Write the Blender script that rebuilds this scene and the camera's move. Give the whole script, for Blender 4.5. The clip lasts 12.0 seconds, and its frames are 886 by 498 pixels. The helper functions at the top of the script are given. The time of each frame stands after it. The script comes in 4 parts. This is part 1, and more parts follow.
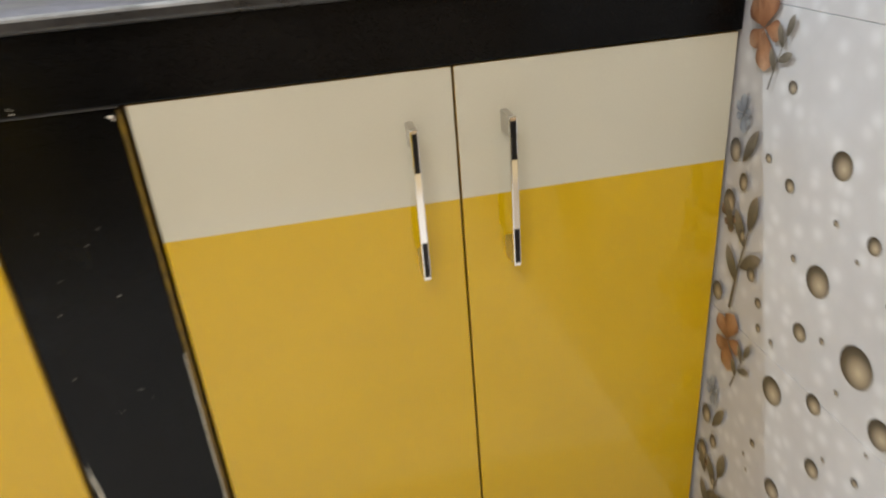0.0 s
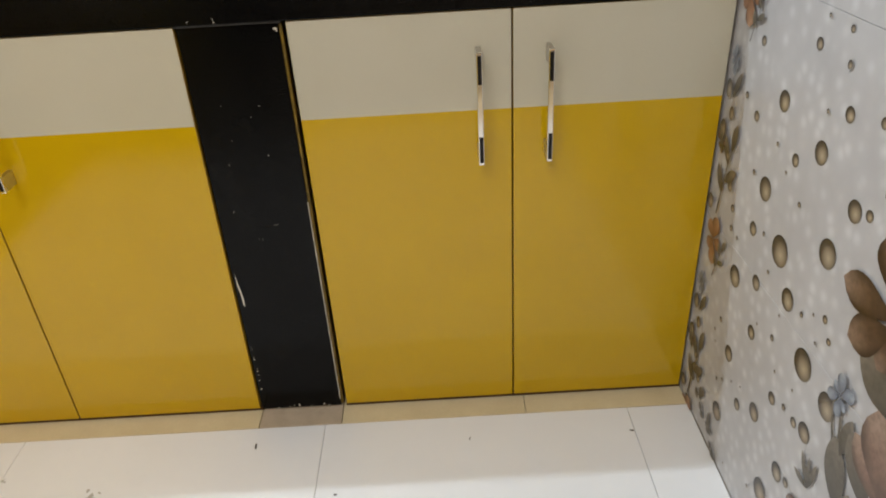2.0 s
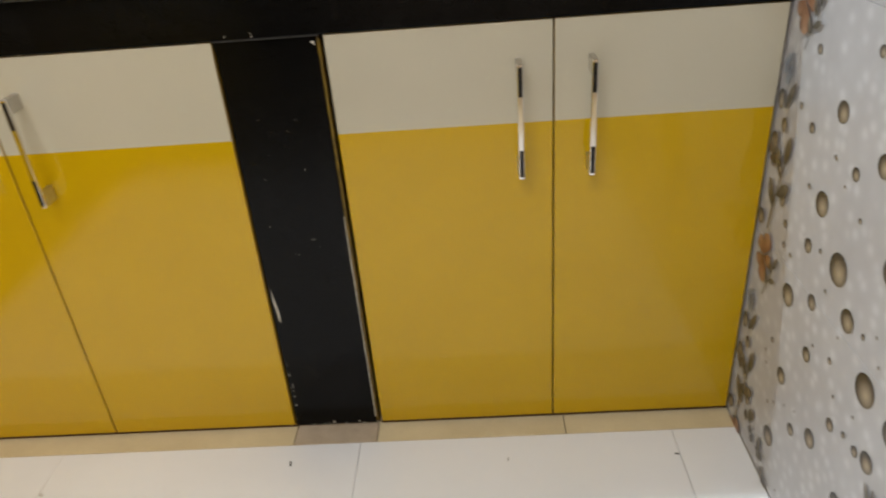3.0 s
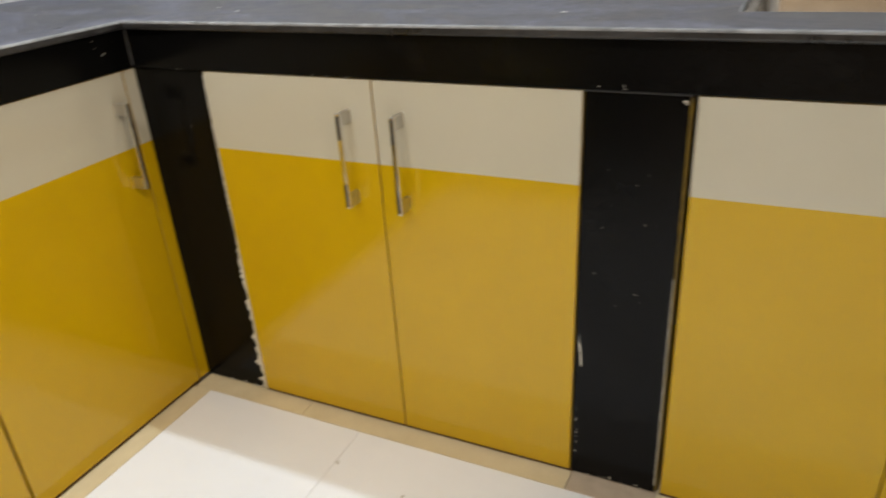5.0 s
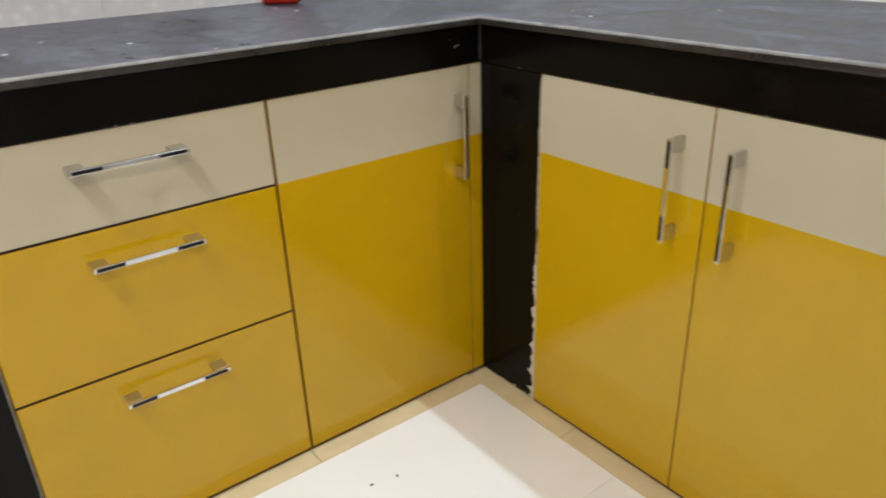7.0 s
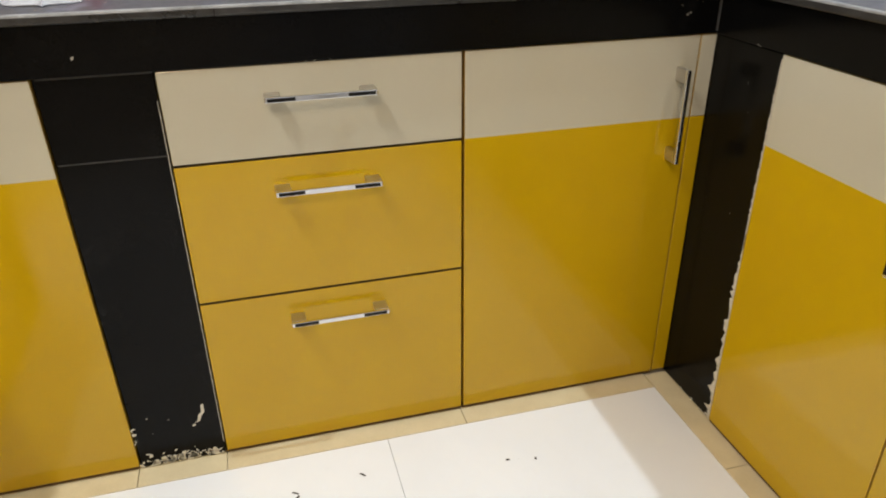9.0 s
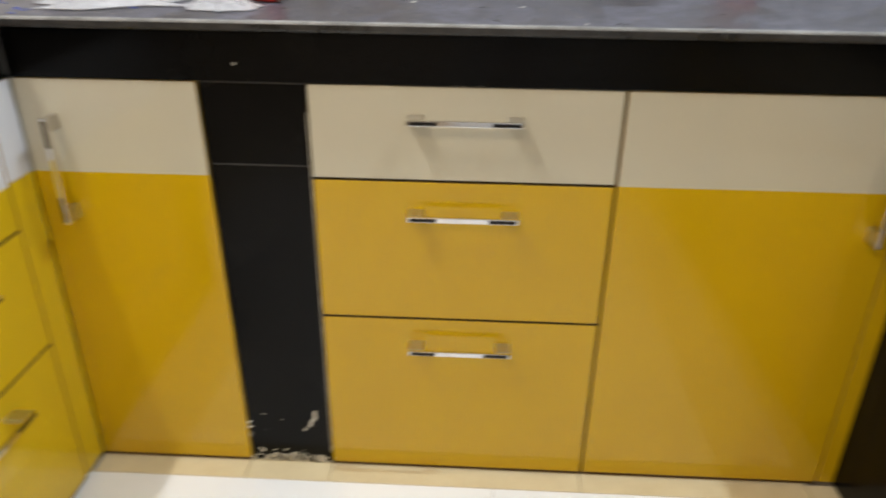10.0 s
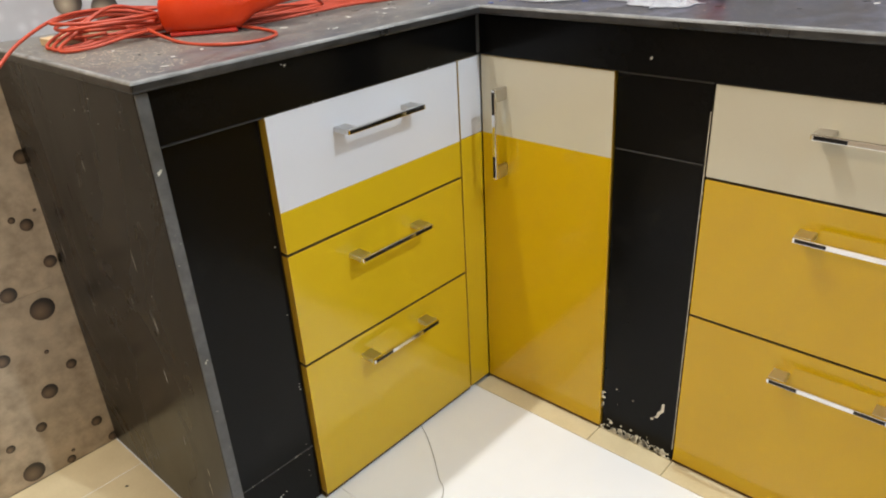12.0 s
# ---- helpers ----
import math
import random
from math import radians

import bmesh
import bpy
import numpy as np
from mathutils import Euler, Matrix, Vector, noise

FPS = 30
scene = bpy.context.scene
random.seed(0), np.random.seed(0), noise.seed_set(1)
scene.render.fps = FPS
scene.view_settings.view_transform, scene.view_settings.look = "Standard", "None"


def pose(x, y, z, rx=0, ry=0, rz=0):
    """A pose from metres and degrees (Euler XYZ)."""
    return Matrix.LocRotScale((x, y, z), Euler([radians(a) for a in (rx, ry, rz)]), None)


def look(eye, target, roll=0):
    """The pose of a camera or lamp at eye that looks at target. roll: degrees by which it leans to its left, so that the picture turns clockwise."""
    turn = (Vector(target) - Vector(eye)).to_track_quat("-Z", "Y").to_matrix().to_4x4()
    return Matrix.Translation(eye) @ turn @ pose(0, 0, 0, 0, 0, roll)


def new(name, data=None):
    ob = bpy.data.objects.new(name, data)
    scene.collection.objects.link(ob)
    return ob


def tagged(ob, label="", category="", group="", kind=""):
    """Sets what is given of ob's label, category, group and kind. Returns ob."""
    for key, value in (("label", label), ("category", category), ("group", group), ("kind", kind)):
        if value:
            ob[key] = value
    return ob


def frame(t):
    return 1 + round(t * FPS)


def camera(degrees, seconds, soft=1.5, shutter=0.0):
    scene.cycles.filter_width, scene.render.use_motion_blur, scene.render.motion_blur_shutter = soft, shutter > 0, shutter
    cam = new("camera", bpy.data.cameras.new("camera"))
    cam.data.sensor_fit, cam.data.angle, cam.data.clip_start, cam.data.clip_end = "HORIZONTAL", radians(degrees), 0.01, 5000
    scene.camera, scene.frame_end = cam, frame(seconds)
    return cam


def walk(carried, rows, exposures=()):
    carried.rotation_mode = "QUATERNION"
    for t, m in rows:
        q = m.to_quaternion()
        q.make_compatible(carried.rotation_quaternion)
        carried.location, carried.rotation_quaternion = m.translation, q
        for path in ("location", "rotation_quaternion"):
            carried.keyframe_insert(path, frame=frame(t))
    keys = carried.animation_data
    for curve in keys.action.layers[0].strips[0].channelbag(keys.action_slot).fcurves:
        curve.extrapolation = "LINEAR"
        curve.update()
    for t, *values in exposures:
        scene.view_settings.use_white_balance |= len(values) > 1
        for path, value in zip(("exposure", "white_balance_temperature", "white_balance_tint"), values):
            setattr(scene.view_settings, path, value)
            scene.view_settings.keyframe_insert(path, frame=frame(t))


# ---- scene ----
cam = camera(63.5, 12.0, soft=1.9, shutter=0.5)
PATH = [
    (0, (1.238, -0.729, 0.898), (1.521, 1.037, 0.002), -4.9),
    (0.2, (1.228, -0.816, 0.92), (1.466, 0.942, -0.004), -4.8),
    (0.5, (1.239, -0.91, 0.935), (1.432, 0.796, -0.091), -3.3),
    (0.7, (1.247, -0.958, 0.934), (1.42, 0.735, -0.118), -1.0),
    (1, (1.277, -1.017, 0.946), (1.337, 0.669, -0.127), -1.9),
    (1.5, (1.279, -1.046, 0.957), (1.276, 0.671, -0.069), -3.4),
    (2, (1.267, -1.046, 0.966), (1.258, 0.673, -0.056), -3.5),
    (2.5, (1.264, -1.023, 0.952), (1.265, 0.712, -0.042), -3.2),
    (2.7, (1.262, -1.01, 0.954), (1.245, 0.717, -0.051), -3.7),
    (4.3, (1.241, -1.111, 0.981), (0.62, 0.596, 0.147), -5.1),
    (4.5, (1.229, -1.078, 0.978), (0.592, 0.62, 0.136), -4.6),
    (5, (1.163, -1.018, 1), (0.357, 0.586, 0.117), -3.8),
    (5.5, (1.141, -1.003, 0.996), (0.168, 0.493, 0.093), -3.5),
    (6, (1.142, -0.981, 1.001), (0.106, 0.481, 0.112), -3.7),
    (6.5, (1.143, -0.962, 0.998), (-0.115, 0.332, 0.136), -3.5),
    (7, (1.12, -0.949, 1), (-0.333, 0.141, 0.161), -2.0),
    (7.5, (1.123, -0.901, 1.008), (-0.488, -0.068, 0.166), -2.3),
    (7.7, (1.134, -0.876, 1.004), (-0.538, -0.171, 0.16), -2.5),
    (9.3, (1.115, -0.797, 0.978), (-0.624, -0.396, 0.076), 0.7),
    (9.5, (1.091, -0.781, 0.977), (-0.674, -0.452, 0.096), 2.1),
    (10, (1.047, -0.687, 0.984), (-0.747, -0.766, 0.104), 0.7),
    (10.2, (1.042, -0.681, 1.006), (-0.709, -0.99, 0.087), -3.0),
    (10.5, (1.044, -0.674, 1.011), (-0.648, -1.225, 0.098), -3.6),
    (10.8, (1.029, -0.606, 1.011), (-0.53, -1.491, 0.123), -2.7),
    (11, (1.033, -0.579, 1.011), (-0.452, -1.578, 0.119), -2.6),
    (11.5, (1.042, -0.525, 1.009), (-0.27, -1.72, 0.086), -4.4),
    (12, (1.042, -0.521, 1.009), (-0.254, -1.756, 0.118), -3.4),
]
EXPOSED = [(0.0, 0.30), (0.5, 0.28), (1.0, 0.02), (1.5, -0.07), (2.0, -0.10), (2.7, -0.11), (4.3, -0.01), (6.0, -0.04), (7.7, -0.06), (9.3, -0.04), (11.0, 0.0), (12.0, 0.06)]
walk(cam, [(t, look(eye, target, roll)) for t, eye, target, roll in PATH], EXPOSED)

# ---- light: a tube over the counter by the tiled wall, bulbs over the other two, a warm one in the next room ----
LAMPS = [
    # name, place, watts, colour, radius
    ("lamp_sink", (0.20, 0.37, 2.60), 100.0, (0.80, 0.915, 1.0), 0.022),
    ("lamp_hob", (-0.55, -0.55, 2.60), 22.0, (0.70, 0.84, 1.0), 0.40),
    ("lamp_next_room", (2.35, -1.25, 2.45), 66.0, (1.0, 0.74, 0.44), 0.20),
]
# place, watts, colour, length, width
TUBE = ((0.66, -1.655, 2.60), 32.0, (1.0, 0.968, 0.915), 1.0, 0.045)
world = bpy.data.worlds.new("world")
scene.world = world
world.use_nodes = True
world.node_tree.nodes["Background"].inputs[0].default_value = (0.9, 0.88, 0.85, 1)
world.node_tree.nodes["Background"].inputs[1].default_value = 0.05

# ---- plan, metres ----
WALL_N, WALL_W, WALL_E, WALL_S = 0.60, -0.62, 1.706, -1.880
CEIL = 2.75
RUN3 = -1.390
TOP, SEAM, BOT = 0.735, 0.587, 0.009
SLAB0, SLAB1, LIP = 0.811, 0.827, 0.018
FRONT = 0.018


# ---- materials ----
def material(name, rough=0.5, metal=0.0, coat=0.0):
    m = bpy.data.materials.new(name)
    m.use_nodes = True
    t = m.node_tree
    b = t.nodes["Principled BSDF"]
    b.inputs["Roughness"].default_value = rough
    b.inputs["Metallic"].default_value = metal
    b.inputs["Coat Weight"].default_value = coat
    b.inputs["Coat Roughness"].default_value = 0.08
    return m, t, b


def node(t, kind, **sockets):
    n = t.nodes.new(kind)
    for k, v in sockets.items():
        n.inputs[k.replace("_", " ")].default_value = v
    return n


def place_of(t, stretch=(1, 1, 1), own=False):
    """World place, or the object's own place, scaled."""
    m = t.nodes.new("ShaderNodeMapping")
    m.inputs["Scale"].default_value = stretch
    if own:
        t.links.new(t.nodes.new("ShaderNodeTexCoord").outputs["Object"], m.inputs["Vector"])
    else:
        t.links.new(t.nodes.new("ShaderNodeNewGeometry").outputs["Position"], m.inputs["Vector"])
    return m.outputs["Vector"]


def noise_of(t, scale, detail=4.0, rough=0.55, stretch=(1, 1, 1), distort=0.0):
    n = node(t, "ShaderNodeTexNoise", Scale=scale, Detail=detail, Roughness=rough, Distortion=distort)
    t.links.new(place_of(t, stretch), n.inputs["Vector"])
    return n.outputs["Fac"]


def ramp(t, fac, stops):
    r = t.nodes.new("ShaderNodeValToRGB")
    e = r.color_ramp.elements
    while len(e) < len(stops):
        e.new(0.5)
    for k, (p, c) in zip(e, stops):
        k.position, k.color = p, (*c, 1)
    t.links.new(fac, r.inputs["Fac"])
    return r.outputs["Color"]


def blend(t, fac, a, b):
    m = t.nodes.new("ShaderNodeMix")
    m.data_type = "RGBA"
    for s, v in ((m.inputs["Factor"], fac), (m.inputs[6], a), (m.inputs[7], b)):
        if isinstance(v, (tuple, float)):
            s.default_value = v if isinstance(v, float) else (*v, 1)
        else:
            t.links.new(v, s)
    return m.outputs[2]


def bump(t, b, fac, strength, distance=0.002):
    n = node(t, "ShaderNodeBump", Strength=strength, Distance=distance)
    t.links.new(fac, n.inputs["Height"])
    t.links.new(n.outputs["Normal"], b.inputs["Normal"])


def varied(name, dark, light, rough=0.5, scale=30.0, fine=400.0, relief=0.05, metal=0.0, coat=0.0, rough_span=0.0, stretch=(1, 1, 1)):
    """Two colours drifting into each other at two scales, with a little relief."""
    m, t, b = material(name, rough, metal, coat)
    big = noise_of(t, scale, stretch=stretch)
    small = noise_of(t, fine, 2.0, stretch=stretch)
    c1 = ramp(t, big, [(0.3, dark), (0.7, light)])
    c2 = ramp(t, small, [(0.3, tuple(0.88 * v for v in light)), (0.7, light)])
    t.links.new(blend(t, 0.35, c1, c2), b.inputs["Base Color"])
    if rough_span:
        r = ramp(t, noise_of(t, scale * 0.6, 5.0), [(0.3, (rough,) * 3), (0.75, (rough + rough_span,) * 3)])
        t.links.new(r, b.inputs["Roughness"])
    if relief:
        bump(t, b, small, relief, 0.001)
    return m


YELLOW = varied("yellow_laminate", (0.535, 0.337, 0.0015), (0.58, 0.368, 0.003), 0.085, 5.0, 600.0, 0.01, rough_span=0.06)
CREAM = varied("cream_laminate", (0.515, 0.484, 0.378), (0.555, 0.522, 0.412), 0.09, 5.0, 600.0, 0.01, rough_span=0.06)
for _m in (YELLOW, CREAM):
    _m.node_tree.nodes["Principled BSDF"].inputs["Specular IOR Level"].default_value = 0.48
# south unit's copies of both laminates, cool lamplight put into their colours
YELLOW_COOL = varied("cool_lit_yellow_laminate", (0.605, 0.408, 0.009), (0.645, 0.437, 0.012), 0.10, 5.0, 600.0, 0.01, rough_span=0.06)
CREAM_COOL = varied("cool_lit_cream_laminate", (0.66, 0.67, 0.72), (0.70, 0.71, 0.76), 0.20, 5.0, 600.0, 0.02, rough_span=0.08)
EDGE = varied("yellow_edge_band", (0.36, 0.19, 0.010), (0.46, 0.27, 0.014), 0.45, 20.0, 500.0, 0.03)
PLY = varied("raw_ply_edge", (0.07, 0.045, 0.02), (0.13, 0.085, 0.035), 0.7, 30.0, 300.0, 0.2)
CARCASS = varied("dark_carcass_board", (0.075, 0.042, 0.016), (0.12, 0.07, 0.028), 0.8, 12.0, 200.0, 0.1)
OLD_EDGE = varied("worn_yellow_edge", (0.035, 0.022, 0.006), (0.26, 0.165, 0.012), 0.5, 60.0, 500.0, 0.2)
CHROME = varied("chrome", (0.75, 0.74, 0.72), (0.82, 0.81, 0.80), 0.10, 60.0, 900.0, 0.0, metal=1.0)
SATIN = varied("satin_nickel", (0.55, 0.53, 0.50), (0.62, 0.60, 0.57), 0.34, 60.0, 900.0, 0.03, metal=1.0)
INLAY = varied("black_inlay", (0.006, 0.0055, 0.005), (0.010, 0.009, 0.009), 0.30, 60.0, 900.0, 0.0)
STEEL = varied("sink_steel", (0.30, 0.26, 0.21), (0.42, 0.37, 0.30), 0.24, 20.0, 500.0, 0.03, metal=1.0)
CHIP = varied("bare_plaster", (0.50, 0.46, 0.38), (0.74, 0.70, 0.60), 0.85, 90.0, 700.0, 0.3)
CEMENT = varied("grout", (0.34, 0.31, 0.27), (0.46, 0.42, 0.36), 0.9, 40.0, 500.0, 0.2)
GROUT_LINE = varied("grey_joint", (0.014, 0.014, 0.013), (0.045, 0.043, 0.042), 0.85, 60.0, 600.0, 0.2)
PAINT = varied("wall_paint", (0.77, 0.76, 0.73), (0.82, 0.81, 0.78), 0.8, 3.0, 200.0, 0.08)
ORANGE = varied("orange_plastic", (0.56, 0.032, 0.004), (0.64, 0.046, 0.006), 0.22, 25.0, 400.0, 0.02)
CORD = varied("orange_cord", (0.34, 0.032, 0.011), (0.46, 0.055, 0.019), 0.45, 60.0, 600.0, 0.05)
RED = varied("red_plastic", (0.45, 0.02, 0.015), (0.60, 0.035, 0.02), 0.35, 60.0, 600.0, 0.05)
WOOD = varied("raw_batten", (0.50, 0.36, 0.20), (0.66, 0.50, 0.31), 0.7, 14.0, 160.0, 0.15, stretch=(1, 6, 6))
GREYWOOD = varied("grey_board", (0.10, 0.095, 0.085), (0.17, 0.16, 0.145), 0.6, 14.0, 160.0, 0.15)
SCUFF = varied("grey_scuff", (0.40, 0.39, 0.37), (0.52, 0.51, 0.49), 0.5, 60.0, 500.0, 0.1)
PAPER = varied("white_scraps", (0.70, 0.68, 0.64), (0.85, 0.83, 0.80), 0.8, 60.0, 500.0, 0.1)
SCUFF_LINE = varied("grey_thread", (0.10, 0.095, 0.09), (0.20, 0.19, 0.18), 0.8, 60.0, 500.0, 0.1)
GROUT_SMEAR = varied("grout_smear", (0.010, 0.010, 0.010), (0.075, 0.073, 0.070), 0.7, 45.0, 400.0, 0.1)
FILM = varied("clear_wrap", (0.26, 0.265, 0.29), (0.46, 0.465, 0.50), 0.16, 40.0, 400.0, 0.1)
BLUE = varied("blue_plastic", (0.03, 0.06, 0.30), (0.05, 0.09, 0.40), 0.35, 60.0, 500.0, 0.1)
SAWDUST = varied("sawdust", (0.30, 0.25, 0.19), (0.50, 0.44, 0.36), 0.9, 60.0, 500.0, 0.2)
SOOT = varied("black_scraps", (0.012, 0.011, 0.010), (0.04, 0.035, 0.03), 0.7, 60.0, 500.0, 0.1)


def granite(name, rough):
    m, t, b = material(name, rough)
    speck = ramp(t, noise_of(t, 1500.0, 1.0), [(0.45, (0.002, 0.002, 0.002)), (0.85, (0.0075, 0.0072, 0.007))])
    haze = ramp(t, noise_of(t, 7.0, 6.0, 0.65, distort=0.4), [(0.55, (0.0,) * 3), (0.9, (0.03,) * 3)])
    t.links.new(blend(t, haze, speck, (0.16, 0.15, 0.145)), b.inputs["Base Color"])
    t.links.new(ramp(t, noise_of(t, 6.0, 6.0), [(0.35, (rough,) * 3), (0.8, (rough + 0.14,) * 3)]), b.inputs["Roughness"])
    b.inputs["Specular IOR Level"].default_value = 0.13
    return m


BLACK = granite("black_granite", 0.17)


def dusty(name, base, dust, low, high, rough=0.6, relief=0.12, scale=6.0, low_rough=0.22, stretch=(1.0, 1.3, 1.0)):
    """Dark polished stone under sawdust that was wiped in smears."""
    m, t, b = material(name, rough)
    smear = noise_of(t, scale, 8.0, 0.64, stretch, 0.9)
    grain = noise_of(t, 55.0, 4.0, 0.6)
    f = ramp(t, smear, [(low, (0.07,) * 3), (high, (1.0,) * 3)])
    g = ramp(t, grain, [(0.35, (0.35,) * 3), (0.65, (1.0,) * 3)])
    mul = t.nodes.new("ShaderNodeMix")
    mul.data_type, mul.blend_type = "RGBA", "MULTIPLY"
    mul.inputs["Factor"].default_value = 1.0
    t.links.new(f, mul.inputs[6])
    t.links.new(g, mul.inputs[7])
    t.links.new(blend(t, mul.outputs[2], base, dust), b.inputs["Base Color"])
    t.links.new(ramp(t, f, [(0.0, (low_rough,) * 3), (0.8, (rough,) * 3)]), b.inputs["Roughness"])
    bump(t, b, grain, relief, 0.001)
    return m


DUST_LINE = varied("white_edge_dust", (0.06, 0.06, 0.06), (0.30, 0.30, 0.30), 0.8, 25.0, 300.0, 0.1)
COUNTER = dusty("dusty_granite_top", (0.020, 0.020, 0.026), (0.112, 0.112, 0.146), 0.43, 0.60, 0.46, scale=4.5, low_rough=0.30)


def sawdust_over(m, y_edge, colour):
    """Sawdust swept over one end of the worktop, thinning out in a ragged edge."""
    t = m.node_tree
    b = t.nodes["Principled BSDF"]
    clean = b.inputs["Base Color"].links[0].from_socket
    sep = t.nodes.new("ShaderNodeSeparateXYZ")
    t.links.new(place_of(t), sep.inputs[0])
    far = node(t, "ShaderNodeMath")
    far.operation = "MULTIPLY_ADD"
    far.inputs[1].default_value, far.inputs[2].default_value = -1.6, 1.6 * y_edge
    t.links.new(sep.outputs["Y"], far.inputs[0])
    mix = node(t, "ShaderNodeMath")
    mix.operation = "ADD"
    t.links.new(far.outputs[0], mix.inputs[0])
    t.links.new(noise_of(t, 13.0, 8.0, 0.72, (1.0, 1.0, 1.0), 0.6), mix.inputs[1])
    f = ramp(t, mix.outputs[0], [(0.42, (0.0,) * 3), (0.78, (0.85,) * 3)])
    t.links.new(blend(t, f, clean, colour), b.inputs["Base Color"])


sawdust_over(COUNTER, -1.36, (0.17, 0.155, 0.136))
SLAB_EDGE = dusty("dusty_granite_edge", (0.010, 0.010, 0.010), (0.065, 0.062, 0.060), 0.35, 0.72, 0.45)
SAWN = dusty("sawn_granite_edge", (0.05, 0.05, 0.05), (0.15, 0.15, 0.15), 0.30, 0.66, 0.5)
PANEL = dusty("scuffed_granite_panel", (0.003, 0.003, 0.003), (0.013, 0.0125, 0.012), 0.30, 0.78, 0.36, 0.0, 4.5, 0.16, (1.0, 1.0, 0.55))
PANEL.node_tree.nodes["Principled BSDF"].inputs["Specular IOR Level"].default_value = 0.3
for _m, _level in ((INLAY, 0.2), (CARCASS, 0.1), (PLY, 0.1), (ORANGE, 0.35), (COUNTER, 0.36)):
    _m.node_tree.nodes["Principled BSDF"].inputs["Specular IOR Level"].default_value = _level


def floor_material():
    m, t, b = material("vitrified_tile", 0.16)
    veil = noise_of(t, 2.5, 6.0, 0.6, distort=0.5)
    c = ramp(t, veil, [(0.3, (0.78, 0.80, 0.84)), (0.7, (0.83, 0.85, 0.885))])
    dirt = ramp(t, noise_of(t, 16.0, 7.0, 0.7), [(0.60, (0.0,) * 3), (0.90, (0.14,) * 3)])
    t.links.new(blend(t, dirt, c, (0.52, 0.49, 0.44)), b.inputs["Base Color"])
    t.links.new(ramp(t, noise_of(t, 9.0, 6.0), [(0.2, (0.17,) * 3), (0.9, (0.26,) * 3)]), b.inputs["Roughness"])
    return m


FLOOR = floor_material()
PLINTH = varied("stained_border_stone", (0.36, 0.28, 0.20), (0.52, 0.43, 0.32), 0.5, 25.0, 250.0, 0.2)
# beige floor strips; by the south wall this colour holds the warm lamplight
BEIGE_STRIP = varied("beige_floor_strip", (0.56, 0.465, 0.285), (0.67, 0.575, 0.375), 0.35, 14.0, 200.0, 0.1, rough_span=0.2)


def warm_lit_tile():
    """Mottled tile, warm dim lamplight put into its tan; lumpy like rough stone."""
    m, t, b = material("warm_lit_wall_tile", 0.45)
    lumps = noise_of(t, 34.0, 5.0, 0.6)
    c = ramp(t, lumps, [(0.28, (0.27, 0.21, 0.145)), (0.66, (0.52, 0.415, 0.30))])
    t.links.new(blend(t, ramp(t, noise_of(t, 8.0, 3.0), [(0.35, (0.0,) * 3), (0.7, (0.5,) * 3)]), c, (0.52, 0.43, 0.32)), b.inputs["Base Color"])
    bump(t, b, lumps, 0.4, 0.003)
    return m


TILE_WARM = warm_lit_tile()


def printed_tile():
    """White glazed tile printed with many pale soft bubbles."""
    m, t, b = material("printed_wall_tile", 0.30)
    v = node(t, "ShaderNodeTexVoronoi", Scale=42.0, Randomness=0.9)
    t.links.new(place_of(t), v.inputs["Vector"])
    pale = ramp(t, v.outputs["Distance"], [(0.10, (0.68, 0.68, 0.70)), (0.42, (0.50, 0.495, 0.51)), (0.75, (0.46, 0.455, 0.47))])
    cloud = ramp(t, noise_of(t, 7.0, 4.0), [(0.3, (0.43, 0.425, 0.435)), (0.7, (0.57, 0.57, 0.585))])
    stain = ramp(t, noise_of(t, 22.0, 7.0, 0.7), [(0.58, (0.0,) * 3), (0.8, (0.25,) * 3)])
    t.links.new(blend(t, stain, blend(t, 0.45, pale, cloud), (0.50, 0.46, 0.42)), b.inputs["Base Color"])
    bump(t, b, v.outputs["Distance"], 0.12, 0.001)
    return m


TILE = printed_tile()


def bubble_print(name, stops):
    """A printed drop: pale off-centre middle, dark rim; in the disc's own place."""
    m, t, b = material(name, 0.30)
    mv = t.nodes.new("ShaderNodeVectorMath")
    mv.operation = "SUBTRACT"
    mv.inputs[1].default_value = (0.22, -0.18, 0.0)
    t.links.new(place_of(t, own=True), mv.inputs[0])
    ln = t.nodes.new("ShaderNodeVectorMath")
    ln.operation = "LENGTH"
    t.links.new(mv.outputs["Vector"], ln.inputs[0])
    sc = t.nodes.new("ShaderNodeMath")
    sc.operation = "MULTIPLY"
    sc.inputs[1].default_value = 0.78
    t.links.new(ln.outputs["Value"], sc.inputs[0])
    t.links.new(ramp(t, sc.outputs[0], stops), b.inputs["Base Color"])
    return m


BUBBLE = bubble_print("printed_bubble", [(0.0, (0.46, 0.38, 0.27)), (0.40, (0.25, 0.205, 0.15)), (0.68, (0.085, 0.07, 0.055)), (0.95, (0.03, 0.026, 0.023))])
# browner copy of the bubble print, with warm dim light in its colours
WARM_BUBBLE = bubble_print("warm_lit_bubble", [(0.0, (0.20, 0.135, 0.085)), (0.45, (0.115, 0.078, 0.050)), (0.72, (0.042, 0.030, 0.021)), (0.95, (0.022, 0.016, 0.012))])


